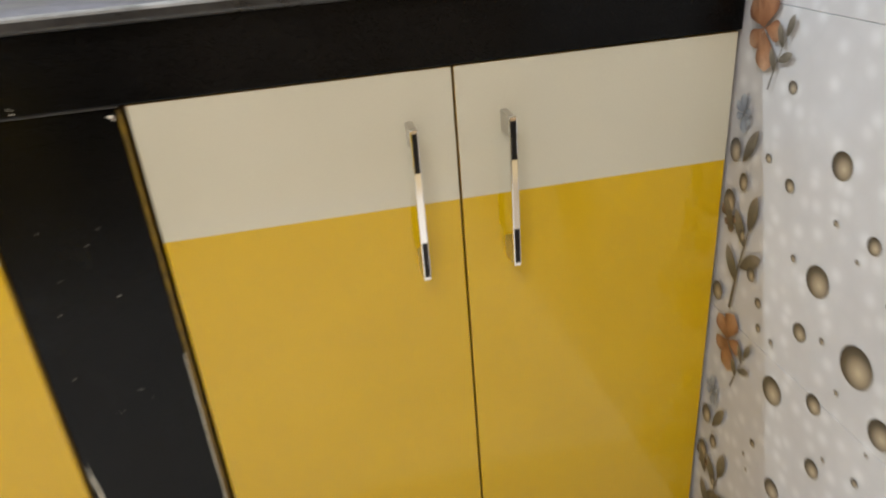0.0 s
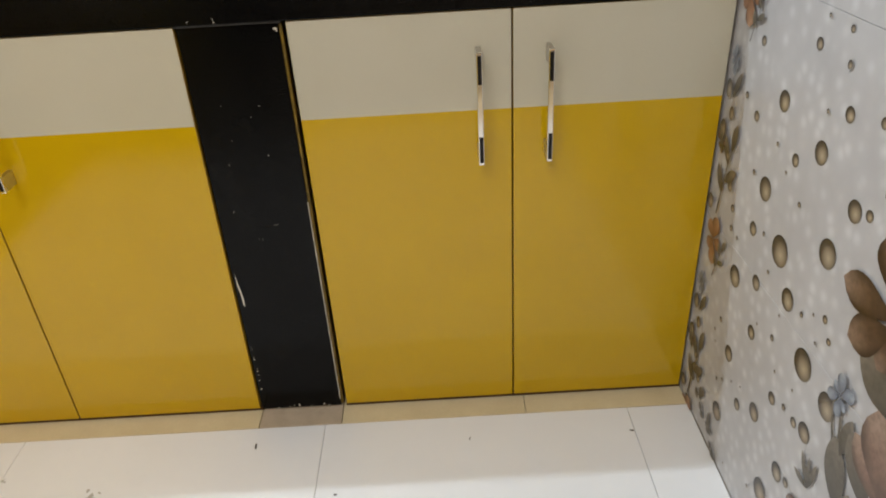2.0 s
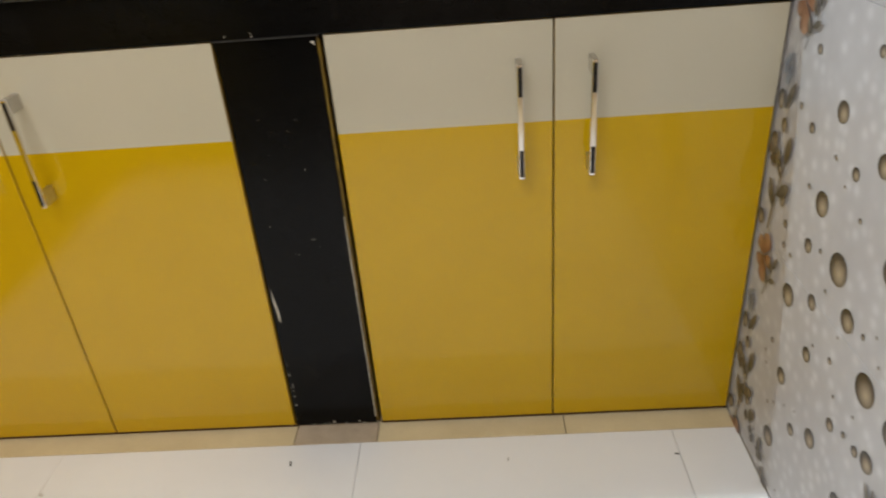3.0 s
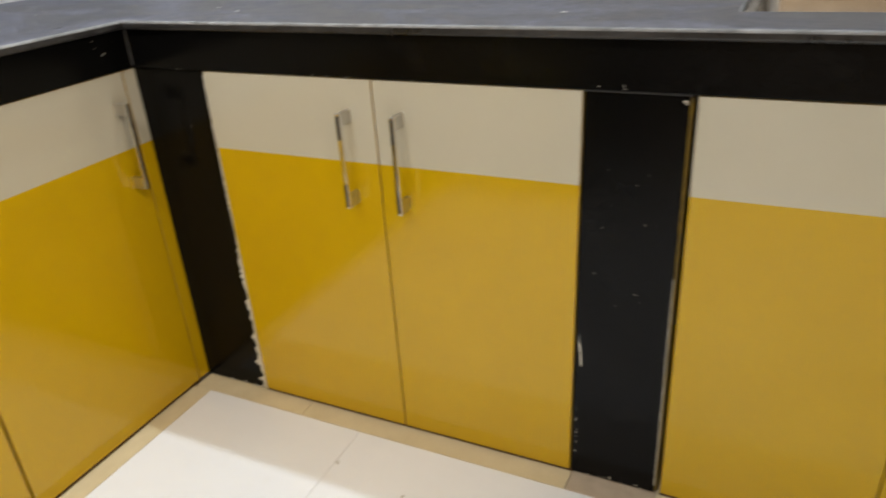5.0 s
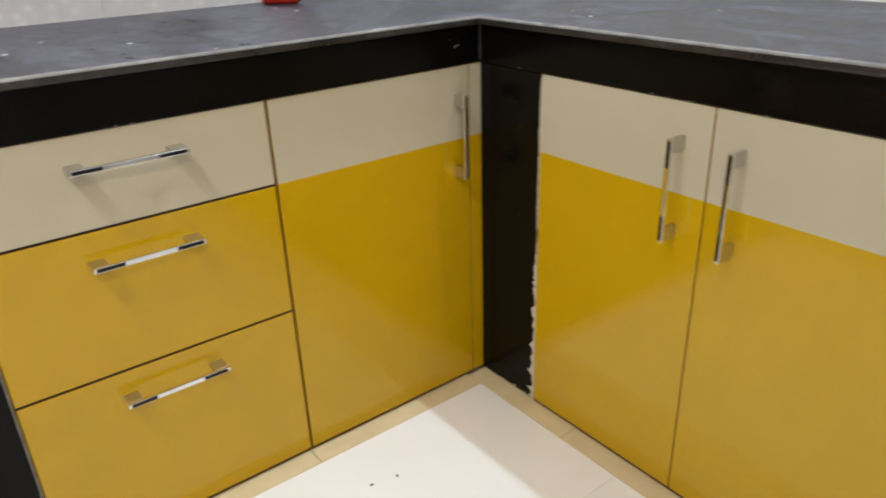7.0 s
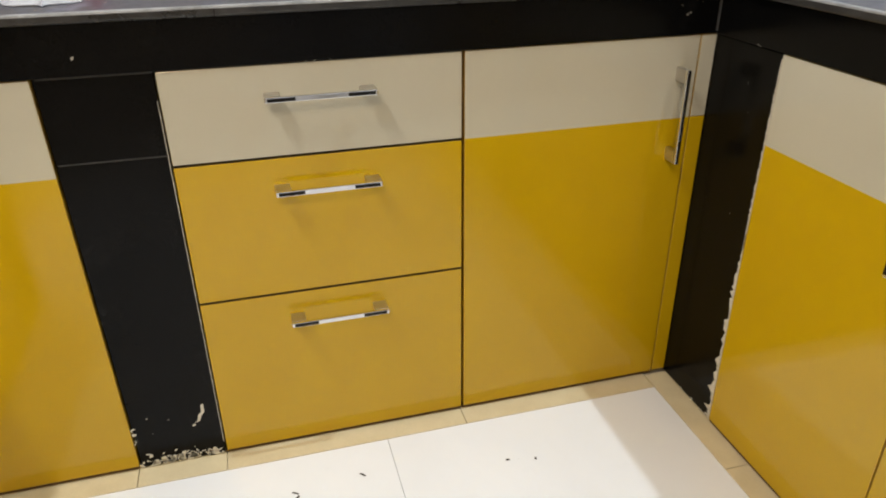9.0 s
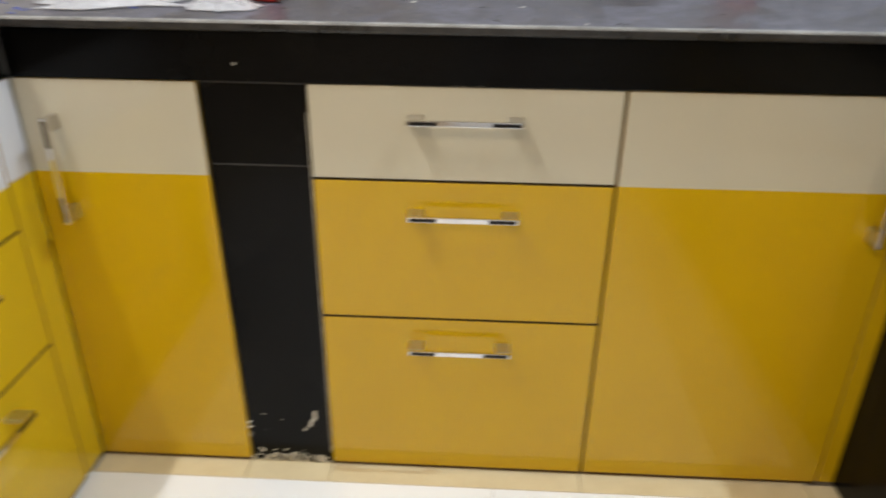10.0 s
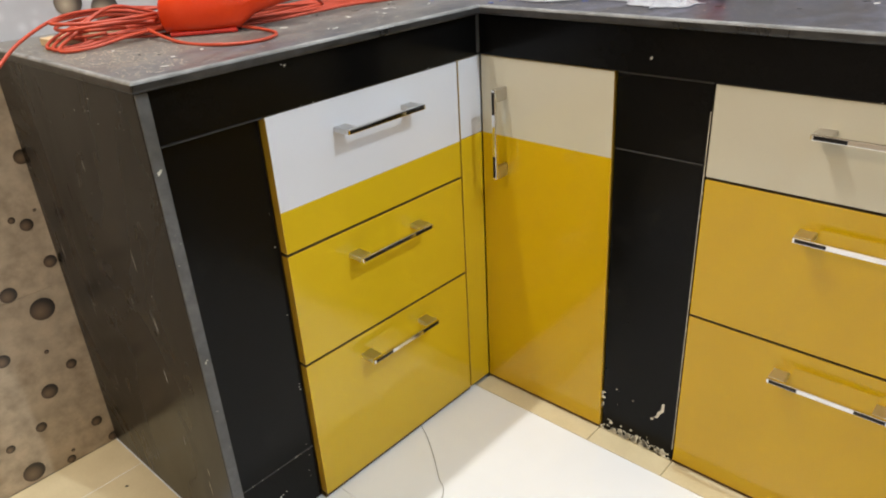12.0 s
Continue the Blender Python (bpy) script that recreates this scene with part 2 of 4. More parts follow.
def petal_print(name, base, mid, tip):
    """A printed petal that lightens from its root to its tip."""
    m, t, b = material(name, 0.30)
    s = t.nodes.new("ShaderNodeSeparateXYZ")
    t.links.new(place_of(t, own=True), s.inputs[0])
    g = ramp(t, s.outputs["X"], [(0.0, base), (0.55, mid), (1.0, tip)])
    streak = ramp(t, noise_of(t, 120.0, 3.0), [(0.35, (0.0,) * 3), (0.7, (0.45,) * 3)])
    side = t.nodes.new("ShaderNodeMath")
    side.operation = "ABSOLUTE"
    t.links.new(s.outputs["Y"], side.inputs[0])
    rim = ramp(t, side.outputs[0], [(0.0, (0.0,) * 3), (0.16, (0.1,) * 3), (0.36, (0.85,) * 3)])
    t.links.new(blend(t, rim, blend(t, streak, g, base), base), b.inputs["Base Color"])
    return m


BROWN_P = petal_print("printed_brown_petal", (0.022, 0.012, 0.008), (0.125, 0.072, 0.046), (0.30, 0.205, 0.15))
ROSE_P = petal_print("printed_rose_petal", (0.06, 0.033, 0.022), (0.25, 0.15, 0.105), (0.42, 0.30, 0.23))
ORANGE_P = petal_print("printed_orange_petal", (0.14, 0.055, 0.024), (0.36, 0.175, 0.090), (0.44, 0.27, 0.17))
BLUE_P = petal_print("printed_blue_petal", (0.10, 0.11, 0.14), (0.26, 0.30, 0.37), (0.42, 0.46, 0.52))
LEAF_P = petal_print("printed_grey_leaf", (0.05, 0.042, 0.030), (0.14, 0.122, 0.095), (0.25, 0.22, 0.18))


# ---- making meshes ----
def origin_of(ob):
    p = Vector((0, 0, 0))
    while ob:
        p += ob.location
        ob = ob.parent
    return p


def part(name, bm, mats, parent=None, label="", smooth=False):
    """One mesh object, its vertices given in the world, under a thing or a part."""
    bmesh.ops.recalc_face_normals(bm, faces=bm.faces)
    if parent:
        bmesh.ops.translate(bm, verts=bm.verts, vec=-origin_of(parent))
    me = bpy.data.meshes.new(name)
    bm.to_mesh(me)
    bm.free()
    for m in mats if isinstance(mats, (list, tuple)) else [mats]:
        me.materials.append(m)
    if smooth:
        me.shade_smooth()
    ob = new(name, me)
    ob.parent = parent
    return tagged(ob, label)


def thing(name, at, label, category, group="", kind=""):
    ob = new(name)
    ob.location = at
    ob.empty_display_size = 0.1
    return tagged(ob, label, category, group, kind)


def cuboid(bm, a, b, bevel=0.0, index=0):
    """An axis-parallel block from corner a to corner b, added to bm."""
    made = bmesh.ops.create_cube(bm, size=1)["verts"]
    for v in made:
        v.co = Vector([(a[i] + b[i]) / 2 + (b[i] - a[i]) * v.co[i] for i in range(3)])
    faces = {f for v in made for f in v.link_faces}
    for f in faces:
        f.material_index = index
    if bevel:
        edges = {e for v in made for e in v.link_edges}
        out = bmesh.ops.bevel(bm, geom=list(edges), offset=bevel, segments=2, affect="EDGES", profile=0.5)
        for f in out["faces"]:
            f.material_index = index
    return bm


def block(name, a, b, mat, parent=None, bevel=0.0, label=""):
    return part(name, cuboid(bmesh.new(), a, b, bevel), mat, parent, label)


def setting(name, a, b, mat, label, category, bevel=0.0):
    return tagged(block(name, a, b, mat, None, bevel), label, category, kind="structure")


# a run of units: along, out of the front, up -> world
def run_n(u, d, z):
    return (u, -d, z)


def run_w(u, d, z):
    return (d, -u, z)


def run_s(u, d, z):
    return (u, RUN3 + d, z)


def run_block(run, bm, u, d, z, bevel=0.0, index=0):
    a, b = run(u[0], d[0], z[0]), run(u[1], d[1], z[1])
    lo, hi = [min(p, q) for p, q in zip(a, b)], [max(p, q) for p, q in zip(a, b)]
    return cuboid(bm, lo, hi, bevel, index)


# ---- handles: one bar with two posts, copied ----
def handle_mesh():
    bm = bmesh.new()
    half, post = 0.0865, 0.024
    cuboid(bm, (-half, -0.036, -0.0042), (half, -0.029, 0.0042), 0.0012, 0)
    for s in (-1, 1):
        lo, hi = sorted((s * half, s * (half - post)))
        cuboid(bm, (lo, -0.0295, -0.0040), (hi, 0.0, 0.0040), 0.001, 1)
        lo, hi = sorted((s * (half - 0.004), s * (half - 0.046)))
        cuboid(bm, (lo, -0.0366, -0.0028), (hi, -0.0355, 0.0028), 0.0, 2)
    bmesh.ops.recalc_face_normals(bm, faces=bm.faces)
    me = bpy.data.meshes.new("handle")
    bm.to_mesh(me)
    bm.free()
    for m in (CHROME, SATIN, INLAY):
        me.materials.append(m)
    return me


HANDLE = handle_mesh()
TURN = {run_n: 0, run_w: 90, run_s: 180}


def handle(parent, run, u, z, upright):
    ob = new("handle", HANDLE)
    ob.parent = parent
    place = Vector(run(u, 0.0, z)) - origin_of(parent)
    ob.matrix_basis = pose(*place, 0, 0, TURN[run]) @ pose(0, 0, 0, 0, 90 if upright else 0, 0)
    return tagged(ob, "chrome bar handle with black inlays at both ends")


def lean(bm, run, edge, top, low):
    """Moves the upright edge of a block at this place along the run, by so much at its top and at its foot."""
    for v in bm.verts:
        along = -v.co.y if run is run_w else v.co.x
        if abs(along - edge) < 0.004:
            move = low + (top - low) * (v.co.z - BOT) / (TOP - BOT)
            v.co += (Vector(run(move, 0, 0)) - Vector(run(0, 0, 0)))


def panel(name, run, u, z, parent, seam=SEAM, white=None, label="", raw=False, leaning=None):
    """A laminated front: pale above the seam, yellow below, yellow edge band round it."""
    white = white or CREAM
    bm = run_block(run, bmesh.new(), u, (-FRONT, 0.0), z, 0.0012)
    if leaning:
        lean(bm, run, *leaning)
    if z[0] < seam < z[1]:
        bmesh.ops.bisect_plane(bm, geom=bm.verts[:] + bm.edges[:] + bm.faces[:], plane_co=(0, 0, seam), plane_no=(0, 0, 1))
    bmesh.ops.recalc_face_normals(bm, faces=bm.faces)
    out = Vector(run(0, 1, 0)) - Vector(run(0, 0, 0))
    for f in bm.faces:
        if f.normal.dot(out) > 0.9:
            f.material_index = 1 if f.calc_center_median().z > seam else 0
        else:
            f.material_index = 3 if raw and abs(f.normal.z) > 0.3 else 2
    return part(name, bm, [YELLOW_COOL if white is CREAM_COOL else YELLOW, white, EDGE, PLY], parent, label)


def carcass(run, u, depth, parent, shelf=True):
    back, front, w = -depth, -FRONT - 0.003, 0.016
    boards = [
        ("side_board", (u[0], u[0] + w), (back, front), (BOT, TOP)), ("side_board", (u[1] - w, u[1]), (back, front), (BOT, TOP)),
        ("base_board", (u[0] + w, u[1] - w), (back, front), (BOT, BOT + w)), ("top_board", (u[0] + w, u[1] - w), (back, front), (TOP - w, TOP)),
        ("back_board", (u[0] + w, u[1] - w), (back, back + 0.008), (BOT + w, TOP - w))]
    boards.append(("kick_board", (u[0], u[1]), (-0.030, -0.0035), (0.0012, BOT - 0.0006)))
    if shelf:
        boards.append(("shelf", (u[0] + w, u[1] - w), (back + 0.008, front - 0.03), (0.38, 0.38 + w)))
    for name, uu, dd, zz in boards:
        part(name, run_block(run, bmesh.new(), uu, dd, zz), CARCASS, parent)


def base_of(run, u, depth):
    p = run((u[0] + u[1]) / 2, -depth / 2, 0)
    return (p[0], p[1], 0.0)


G = 0.0016

# ---- structure: floor, walls, ceiling ----
floor = setting("floor", (-0.80, -2.05, -0.12), (3.40, 0.80, -0.006), CEMENT, "grey cement bed under the white floor tiles", "floor")
ceiling = setting("ceiling", (-0.80, -2.05, CEIL), (3.40, 0.80, CEIL + 0.1), PAINT, "plain off-white painted ceiling", "ceiling")
wall_north = setting("wall_north", (-0.78, WALL_N, -0.006), (WALL_E + 0.14, WALL_N + 0.14, CEIL), PAINT, "painted wall behind the sink counter", "wall")
wall_west = setting("wall_west", (WALL_W - 0.14, WALL_S - 0.008, -0.006), (WALL_W - 0.008, WALL_N, CEIL), CEMENT, "wall of printed tiles behind the hob counter", "wall")
wall_south = setting("wall_south", (WALL_W - 0.14, WALL_S - 0.148, -0.006), (3.40, WALL_S - 0.008, CEIL), CEMENT, "wall of printed tiles with dark bubbles", "wall")
wall_east = setting("wall_east", (WALL_E + 0.008, -0.78, -0.006), (WALL_E + 0.14, WALL_N, CEIL), TILE, "wall of white tiles printed with bubbles and brown flowers", "wall")
wall_far = setting("wall_far", (3.26, WALL_S - 0.008, -0.006), (3.40, 0.80, CEIL), PAINT, "plain painted wall of the next room", "wall")
wall_side = setting("wall_side", (WALL_E + 0.14, 0.66, -0.006), (3.26, 0.80, CEIL), PAINT, "plain painted wall of the next room", "wall")

# ---- worktop with its fascia and end panel ----
counter = thing("countertop", (0.5, 0.3, SLAB0), "U-shaped black granite worktop, dusty, with sawdust smears", "countertop")


def slab():
    """One U-shaped plate with a rounded front edge and a cut-out for the sink."""
    x1, ye, yw = 0.670, RUN3 + LIP, -LIP
    bm = bmesh.new()
    sx0, sx1, sy0, sy1 = 1.09, 1.58, 0.13, 0.50
    gx, gy = [WALL_W, LIP, x1, sx0, sx1, WALL_E], [WALL_S, ye, yw, sy0, sy1, WALL_N]
    for i in range(5):
        for j in range(5):
            mx, my = (gx[i] + gx[i + 1]) / 2, (gy[j] + gy[j + 1]) / 2
            on_top = my > yw or mx < LIP or (my < ye and mx < x1)
            in_sink = sx0 < mx < sx1 and sy0 < my < sy1
            if on_top and not in_sink:
                bm.faces.new([bm.verts.new((x, y, SLAB1)) for x, y in ((gx[i], gy[j]), (gx[i + 1], gy[j]), (gx[i + 1], gy[j + 1]), (gx[i], gy[j + 1]))])
    bmesh.ops.remove_doubles(bm, verts=bm.verts, dist=1e-5)
    top = bm.faces[:]
    ext = bmesh.ops.extrude_face_region(bm, geom=top)
    bmesh.ops.translate(bm, verts=[v for v in ext["geom"] if isinstance(v, bmesh.types.BMVert)], vec=(0, 0, SLAB0 - SLAB1))
    bmesh.ops.recalc_face_normals(bm, faces=bm.faces)
    for f in bm.faces:
        f.material_index = 0 if f.normal.z > 0.5 else 1
    sharp = [e for e in bm.edges if len(e.link_faces) == 2 and abs(e.link_faces[0].normal.z - e.link_faces[1].normal.z) > 0.5]
    out = bmesh.ops.bevel(bm, geom=sharp, offset=0.0045, segments=3, affect="EDGES", profile=0.5)
    bmesh.ops.recalc_face_normals(bm, faces=bm.faces)
    for f in out["faces"]:
        f.material_index = 2 if 0.25 < f.normal.z < 0.99 else 1
    return bm


part("slab", slab(), [COUNTER, SLAB_EDGE, DUST_LINE], counter, "dusty black granite slab with a grey rounded edge")
F0, F1 = -0.016, 0.003
bm = run_block(run_n, bmesh.new(), (-0.016, WALL_E - 0.002), (F0, F1), (TOP + 0.002, SLAB0 - 0.001), 0.0012)
part("fascia", bm, BLACK, counter, "polished black granite fascia strip")
bm = run_block(run_w, bmesh.new(), (0.0033, -RUN3 - 0.0033), (F0, F1), (TOP + 0.002, SLAB0 - 0.001), 0.0012)
part("fascia", bm, BLACK, counter, "polished black granite fascia strip")
bm = run_block(run_s, bmesh.new(), (-0.016, 0.644), (F0, F1), (TOP + 0.002, SLAB0 - 0.001), 0.0012)
part("fascia", bm, BLACK, counter, "polished black granite fascia strip")
block("end_panel", (0.645, WALL_S + 0.0006, 0.001), (0.663, RUN3 + 0.0035, SLAB0 - 0.001), [PANEL], counter, 0.0015, "scuffed dark granite end panel")

# front edge of the end panel, sawn and dusty
block("panel_edge", (0.6455, RUN3 + 0.0036, 0.002), (0.6625, RUN3 + 0.0066, SLAB0 - 0.002), SAWN, counter, 0.001, "grey sawn edge of the end panel")


# ---- black granite pillars between the units ----
def chips(seed, run, d, spots):
    """Flakes of bare plaster, thin ragged plates; spots: along, up, spread along, spread up, size, count."""
    rng = random.Random(seed)
    bm = bmesh.new()
    for u, z, su, sz, size, count in spots:
        for _ in range(count):
            cu, cz = u + rng.uniform(-su, su), z + rng.uniform(-sz, sz)
            r, tilt, n = size * rng.uniform(0.35, 1.0), rng.uniform(0, math.pi), rng.randint(5, 8)
            squash = rng.uniform(0.3, 0.9)
            ring = []
            for k in range(n):
                a, q = 2 * math.pi * k / n, r * rng.uniform(0.25, 1.2)
                x, y = q * math.cos(a), squash * q * math.sin(a)
                ring.append((cu + x * math.cos(tilt) - y * math.sin(tilt), max(0.002, cz + x * math.sin(tilt) + y * math.cos(tilt))))
            top = [bm.verts.new(run(p, d + 0.0005, q)) for p, q in ring]
            low = [bm.verts.new(run(p, d - 0.0004, q)) for p, q in ring]
            bm.faces.new(top)
            for k in range(n):
                bm.faces.new((top[k], top[k - 1], low[k - 1], low[k]))
    return bm


def ragged(seed, bm, run, d, u, z0, z1, w_min, w_max):
    """A torn ribbon of plaster up an edge, changing width all the way."""
    rng = random.Random(seed)
    z, last = z0, None
    while z < z1:
        fade = min(1.0, 4 * (z1 - z) / (z1 - z0))
        w = fade * rng.uniform(w_min, w_max) * (1.8 if rng.random() < 0.15 else 1.0)
        a = u - w
        row = [bm.verts.new(run(a, d + 0.0012, z)), bm.verts.new(run(u + 0.0008, d + 0.0012, z)), bm.verts.new(run(u + 0.0008, d - 0.002, z)), bm.verts.new(run(a, d - 0.002, z))]
        if last:
            for k in range(4):
                bm.faces.new((last[k - 1], last[k], row[k], row[k - 1]))
        last = row
        z += rng.uniform(0.003, 0.011)
    return bm


def flakes(name, bm, parent, label):
    return tagged(part(name, bm, CHIP, parent, label), kind="stuff")


def pillar(run, u, d, pieces, label, depth=0.10, leaning=None):
    p = run((u[0] + u[1]) / 2, -depth / 2, 0)
    root = thing("pillar", (p[0], p[1], 0), label, "pillar", "black granite pillars", "structure")
    bm = run_block(run, bmesh.new(), (u[0] + 0.006, u[1] - 0.006), (-depth, d - 0.016), (0.0, TOP))
    part("core", bm, CEMENT, root)
    for lo, hi in pieces:
        bm = run_block(run, bmesh.new(), u, (d - 0.0155, d), (lo + 0.0008, hi - 0.0008), 0.0010)
        if leaning:
            lean(bm, run, *leaning)
        part("cladding", bm, BLACK, root, "polished black granite cladding")
    return root


def joint(parent, run, u, d, z):
    bm = run_block(run, bmesh.new(), u, (d - 0.01, d + 0.0006), (z - 0.0012, z + 0.0012), 0.0004)
    part("joint", bm, GROUT_LINE, parent, "thin grey joint line")


corner_pillar = pillar(run_n, (-0.012, 0.171), -0.004, [(0.003, TOP)], "black granite corner pillar with a ragged plaster edge")
rng_edge = [(0.1690, 0.12 + 0.05 * k, 0.002, 0.020, 0.0055, 2) for k in range(9)] + [(0.1705, 0.58, 0.001, 0.14, 0.003, 8), (0.10, 0.004, 0.06, 0.003, 0.006, 10), (0.165, 0.10, 0.002, 0.06, 0.006, 7), (0.10, 0.62, 0.04, 0.06, 0.0016, 3), (0.09, 0.3, 0.05, 0.15, 0.0012, 4)]
bm = ragged(31, chips(3, run_n, -0.004, rng_edge), run_n, -0.004, 0.1715, 0.004, 0.43, 0.0006, 0.0115)
ragged(32, bm, run_n, -0.004, 0.1715, 0.39, 0.73, 0.0003, 0.0026)
flakes("plaster_edge", bm, corner_pillar, "ragged white plaster flakes")

sink_pillar = pillar(run_n, (0.897, 1.0455), -0.003, [(0.003, TOP)], "black granite pillar between the two door cabinets", leaning=(0.897, 0.002, -0.005))
bm = chips(5, run_n, -0.003, [(1.041, 0.723, 0.002, 0.004, 0.006, 2), (0.899, 0.10, 0.0012, 0.06, 0.0028, 9), (0.97, 0.56, 0.04, 0.06, 0.0014, 6), (0.97, 0.42, 0.05, 0.05, 0.0011, 6), (0.97, 0.006, 0.06, 0.004, 0.004, 9)])
sliver = [(0.9000, 0.318), (0.9012, 0.300), (0.9040, 0.282), (0.9058, 0.262), (0.9050, 0.246), (0.9028, 0.252), (0.9022, 0.272), (0.8996, 0.290)]
bm.faces.new([bm.verts.new(run_n(u, -0.0026, z)) for u, z in sliver])
ragged(34, bm, run_n, -0.003, 1.0453, 0.02, 0.45, 0.0, 0.0006)
flakes("plaster_edge", bm, sink_pillar, "small white chips along the edges")
bm = run_block(run_n, bmesh.new(), (1.0458, 1.0498), (-0.018, -0.0060), (0.006, TOP - 0.004), 0.0008)
part("edge_strip", bm, OLD_EDGE, sink_pillar, "yellow board edge beside the pillar")

hob_pillar = pillar(run_w, (0.9415, 1.0985), -0.003, [(0.003, 0.6055), (0.6055, TOP)], "black granite pillar of two pieces, peeling at its foot", leaning=(1.0985, 0.0045, -0.0045))
bm = chips(8, run_w, -0.003, [(1.02, 0.010, 0.075, 0.007, 0.0085, 60), (1.04, 0.022, 0.05, 0.010, 0.005, 20), (1.094, 0.075, 0.003, 0.022, 0.006, 6), (1.06, 0.095, 0.03, 0.02, 0.0018, 4), (1.096, 0.5, 0.001, 0.2, 0.0010, 6)])
for shape in ([(0.988, 0.086), (0.981, 0.090), (0.978, 0.103), (0.972, 0.108), (0.971, 0.124), (0.966, 0.127), (0.966, 0.108), (0.973, 0.099), (0.977, 0.088)], [(0.992, 0.078), (0.985, 0.080), (0.986, 0.084), (0.991, 0.083)]):
    bm.faces.new([bm.verts.new(run_w(u, -0.0025, z)) for u, z in shape])
ragged(36, bm, run_w, -0.003, 0.9420, 0.03, 0.70, 0.0, 0.0005)
flakes("plaster_edge", bm, hob_pillar, "bare plaster showing through at the foot")

end_pillar = pillar(run_s, (0.4862, 0.644), -0.014, [(0.003, 0.124), (0.124, TOP)], "black granite pillar at the open end of the counter")
flakes("plaster_edge", chips(9, run_s, -0.014, [(0.57, 0.124, 0.06, 0.001, 0.0014, 14), (0.565, 0.07, 0.01, 0.01, 0.004, 3), (0.494, 0.45, 0.001, 0.2, 0.0022, 8), (0.50, 0.1, 0.006, 0.05, 0.0016, 5)]), end_pillar, "small white chips")

flakes("edge_chip", chips(21, run_s, 0.0068, [(0.655, 0.705, 0.002, 0.006, 0.0050, 3), (0.653, 0.413, 0.002, 0.004, 0.004, 2), (0.654, 0.45, 0.005, 0.25, 0.0014, 5)]), counter, "small white chips on the sawn edge")


def on_panel(u, d, z):
    return (0.663 + d, -u, z)


bm = chips(22, on_panel, 0.0002, [(1.60, 0.45, 0.17, 0.30, 0.0011, 7), (1.55, 0.77, 0.12, 0.02, 0.0016, 8)])
rng = random.Random(52)
for k in range(12):
    u, z, h, w = rng.uniform(1.45, 1.85), rng.uniform(0.12, 0.72), rng.uniform(0.008, 0.022), rng.uniform(0.0006, 0.0013)
    tilt = rng.uniform(-0.3, 0.05) * h
    bm.faces.new([bm.verts.new(on_panel(u + a, 0.0005, z + b)) for a, b in ((0, h), (w, 0.3 * h), (tilt + w, -h), (tilt, -0.4 * h))])
tagged(part("scuff", bm, SCUFF, counter, "pale scratches and specks on the end panel"), kind="stuff")

joint(sink_pillar, run_n, (0.897, 1.05), 0.0005, TOP + 0.0004)
joint(hob_pillar, run_w, (0.942, 1.098), 0.0005, TOP + 0.0004)
joint(hob_pillar, run_w, (0.942, 1.098), -0.0032, 0.6055)
joint(end_pillar, run_s, (0.4865, 0.644), 0.0005, TOP + 0.0004)
joint(end_pillar, run_s, (0.4865, 0.644), -0.0142, 0.124)

# ---- cabinets ----
def door_pair(u0, mid, u1, label, leaning=None):
    root = thing("cabinet", base_of(run_n, (u0, u1), 0.5), label, "cabinet", "kitchen base cabinets")
    carcass(run_n, (u0, u1), 0.5, root)
    left = panel("door", run_n, (u0 + G, mid - G / 2), (BOT, TOP), root, label="closed two-tone door, cream above yellow")
    right = panel("door", run_n, (mid + G, u1 - G), (BOT, TOP), root, label="closed two-tone door, cream above yellow", leaning=leaning)
    handle(left, run_n, mid - 0.0505, 0.597, True)
    handle(right, run_n, mid + 0.0535, 0.597, True)
    return root


door_pair(0.1745, 0.537, 0.8955, "two-door base cabinet in cream and yellow laminate, doors shut", (0.8955, 0.002, -0.005))
door_pair(1.0555, 1.380, 1.7030, "two-door sink cabinet in cream and yellow laminate against the tiled wall")


def single_door(u0, u1, handle_u, label, leaning=None):
    root = thing("cabinet", base_of(run_w, (u0, u1), 0.5), label, "cabinet", "kitchen base cabinets")
    carcass(run_w, (u0, u1), 0.5, root)
    d = panel("door", run_w, (u0 + G, u1 - G), (BOT, TOP), root, label="closed two-tone door, cream above yellow", leaning=leaning)
    handle(d, run_w, handle_u, 0.596, True)
    return root


def filler(run, u, label, white=None):
    p = run((u[0] + u[1]) / 2, -FRONT, 0)
    root = thing("filler_strip", (p[0], p[1], 0), label, "filler strip", "filler strips")
    panel("lower_strip", run, (u[0] + G / 2, u[1] - G / 2), (BOT, SEAM), root, white=white, label="yellow laminate strip")
    panel("upper_strip", run, (u[0] + G / 2, u[1] - G / 2), (SEAM + 0.0002, TOP), root, white=white, label="pale laminate strip")
    return root


single_door(0.0285, 0.4655, 0.066, "one-door corner cabinet in cream and yellow laminate")
filler(run_w, (-0.0035, 0.0285), "narrow two-tone filler strip in the corner")
single_door(1.1005, 1.3900, 1.332, "one-door corner cabinet beside the drawers, cream over yellow", (1.1005, 0.0045, -0.0045))
filler(run_s, (0.0000, 0.0635), "narrow two-tone filler strip in the corner, tinted as cool-lit", CREAM_COOL)


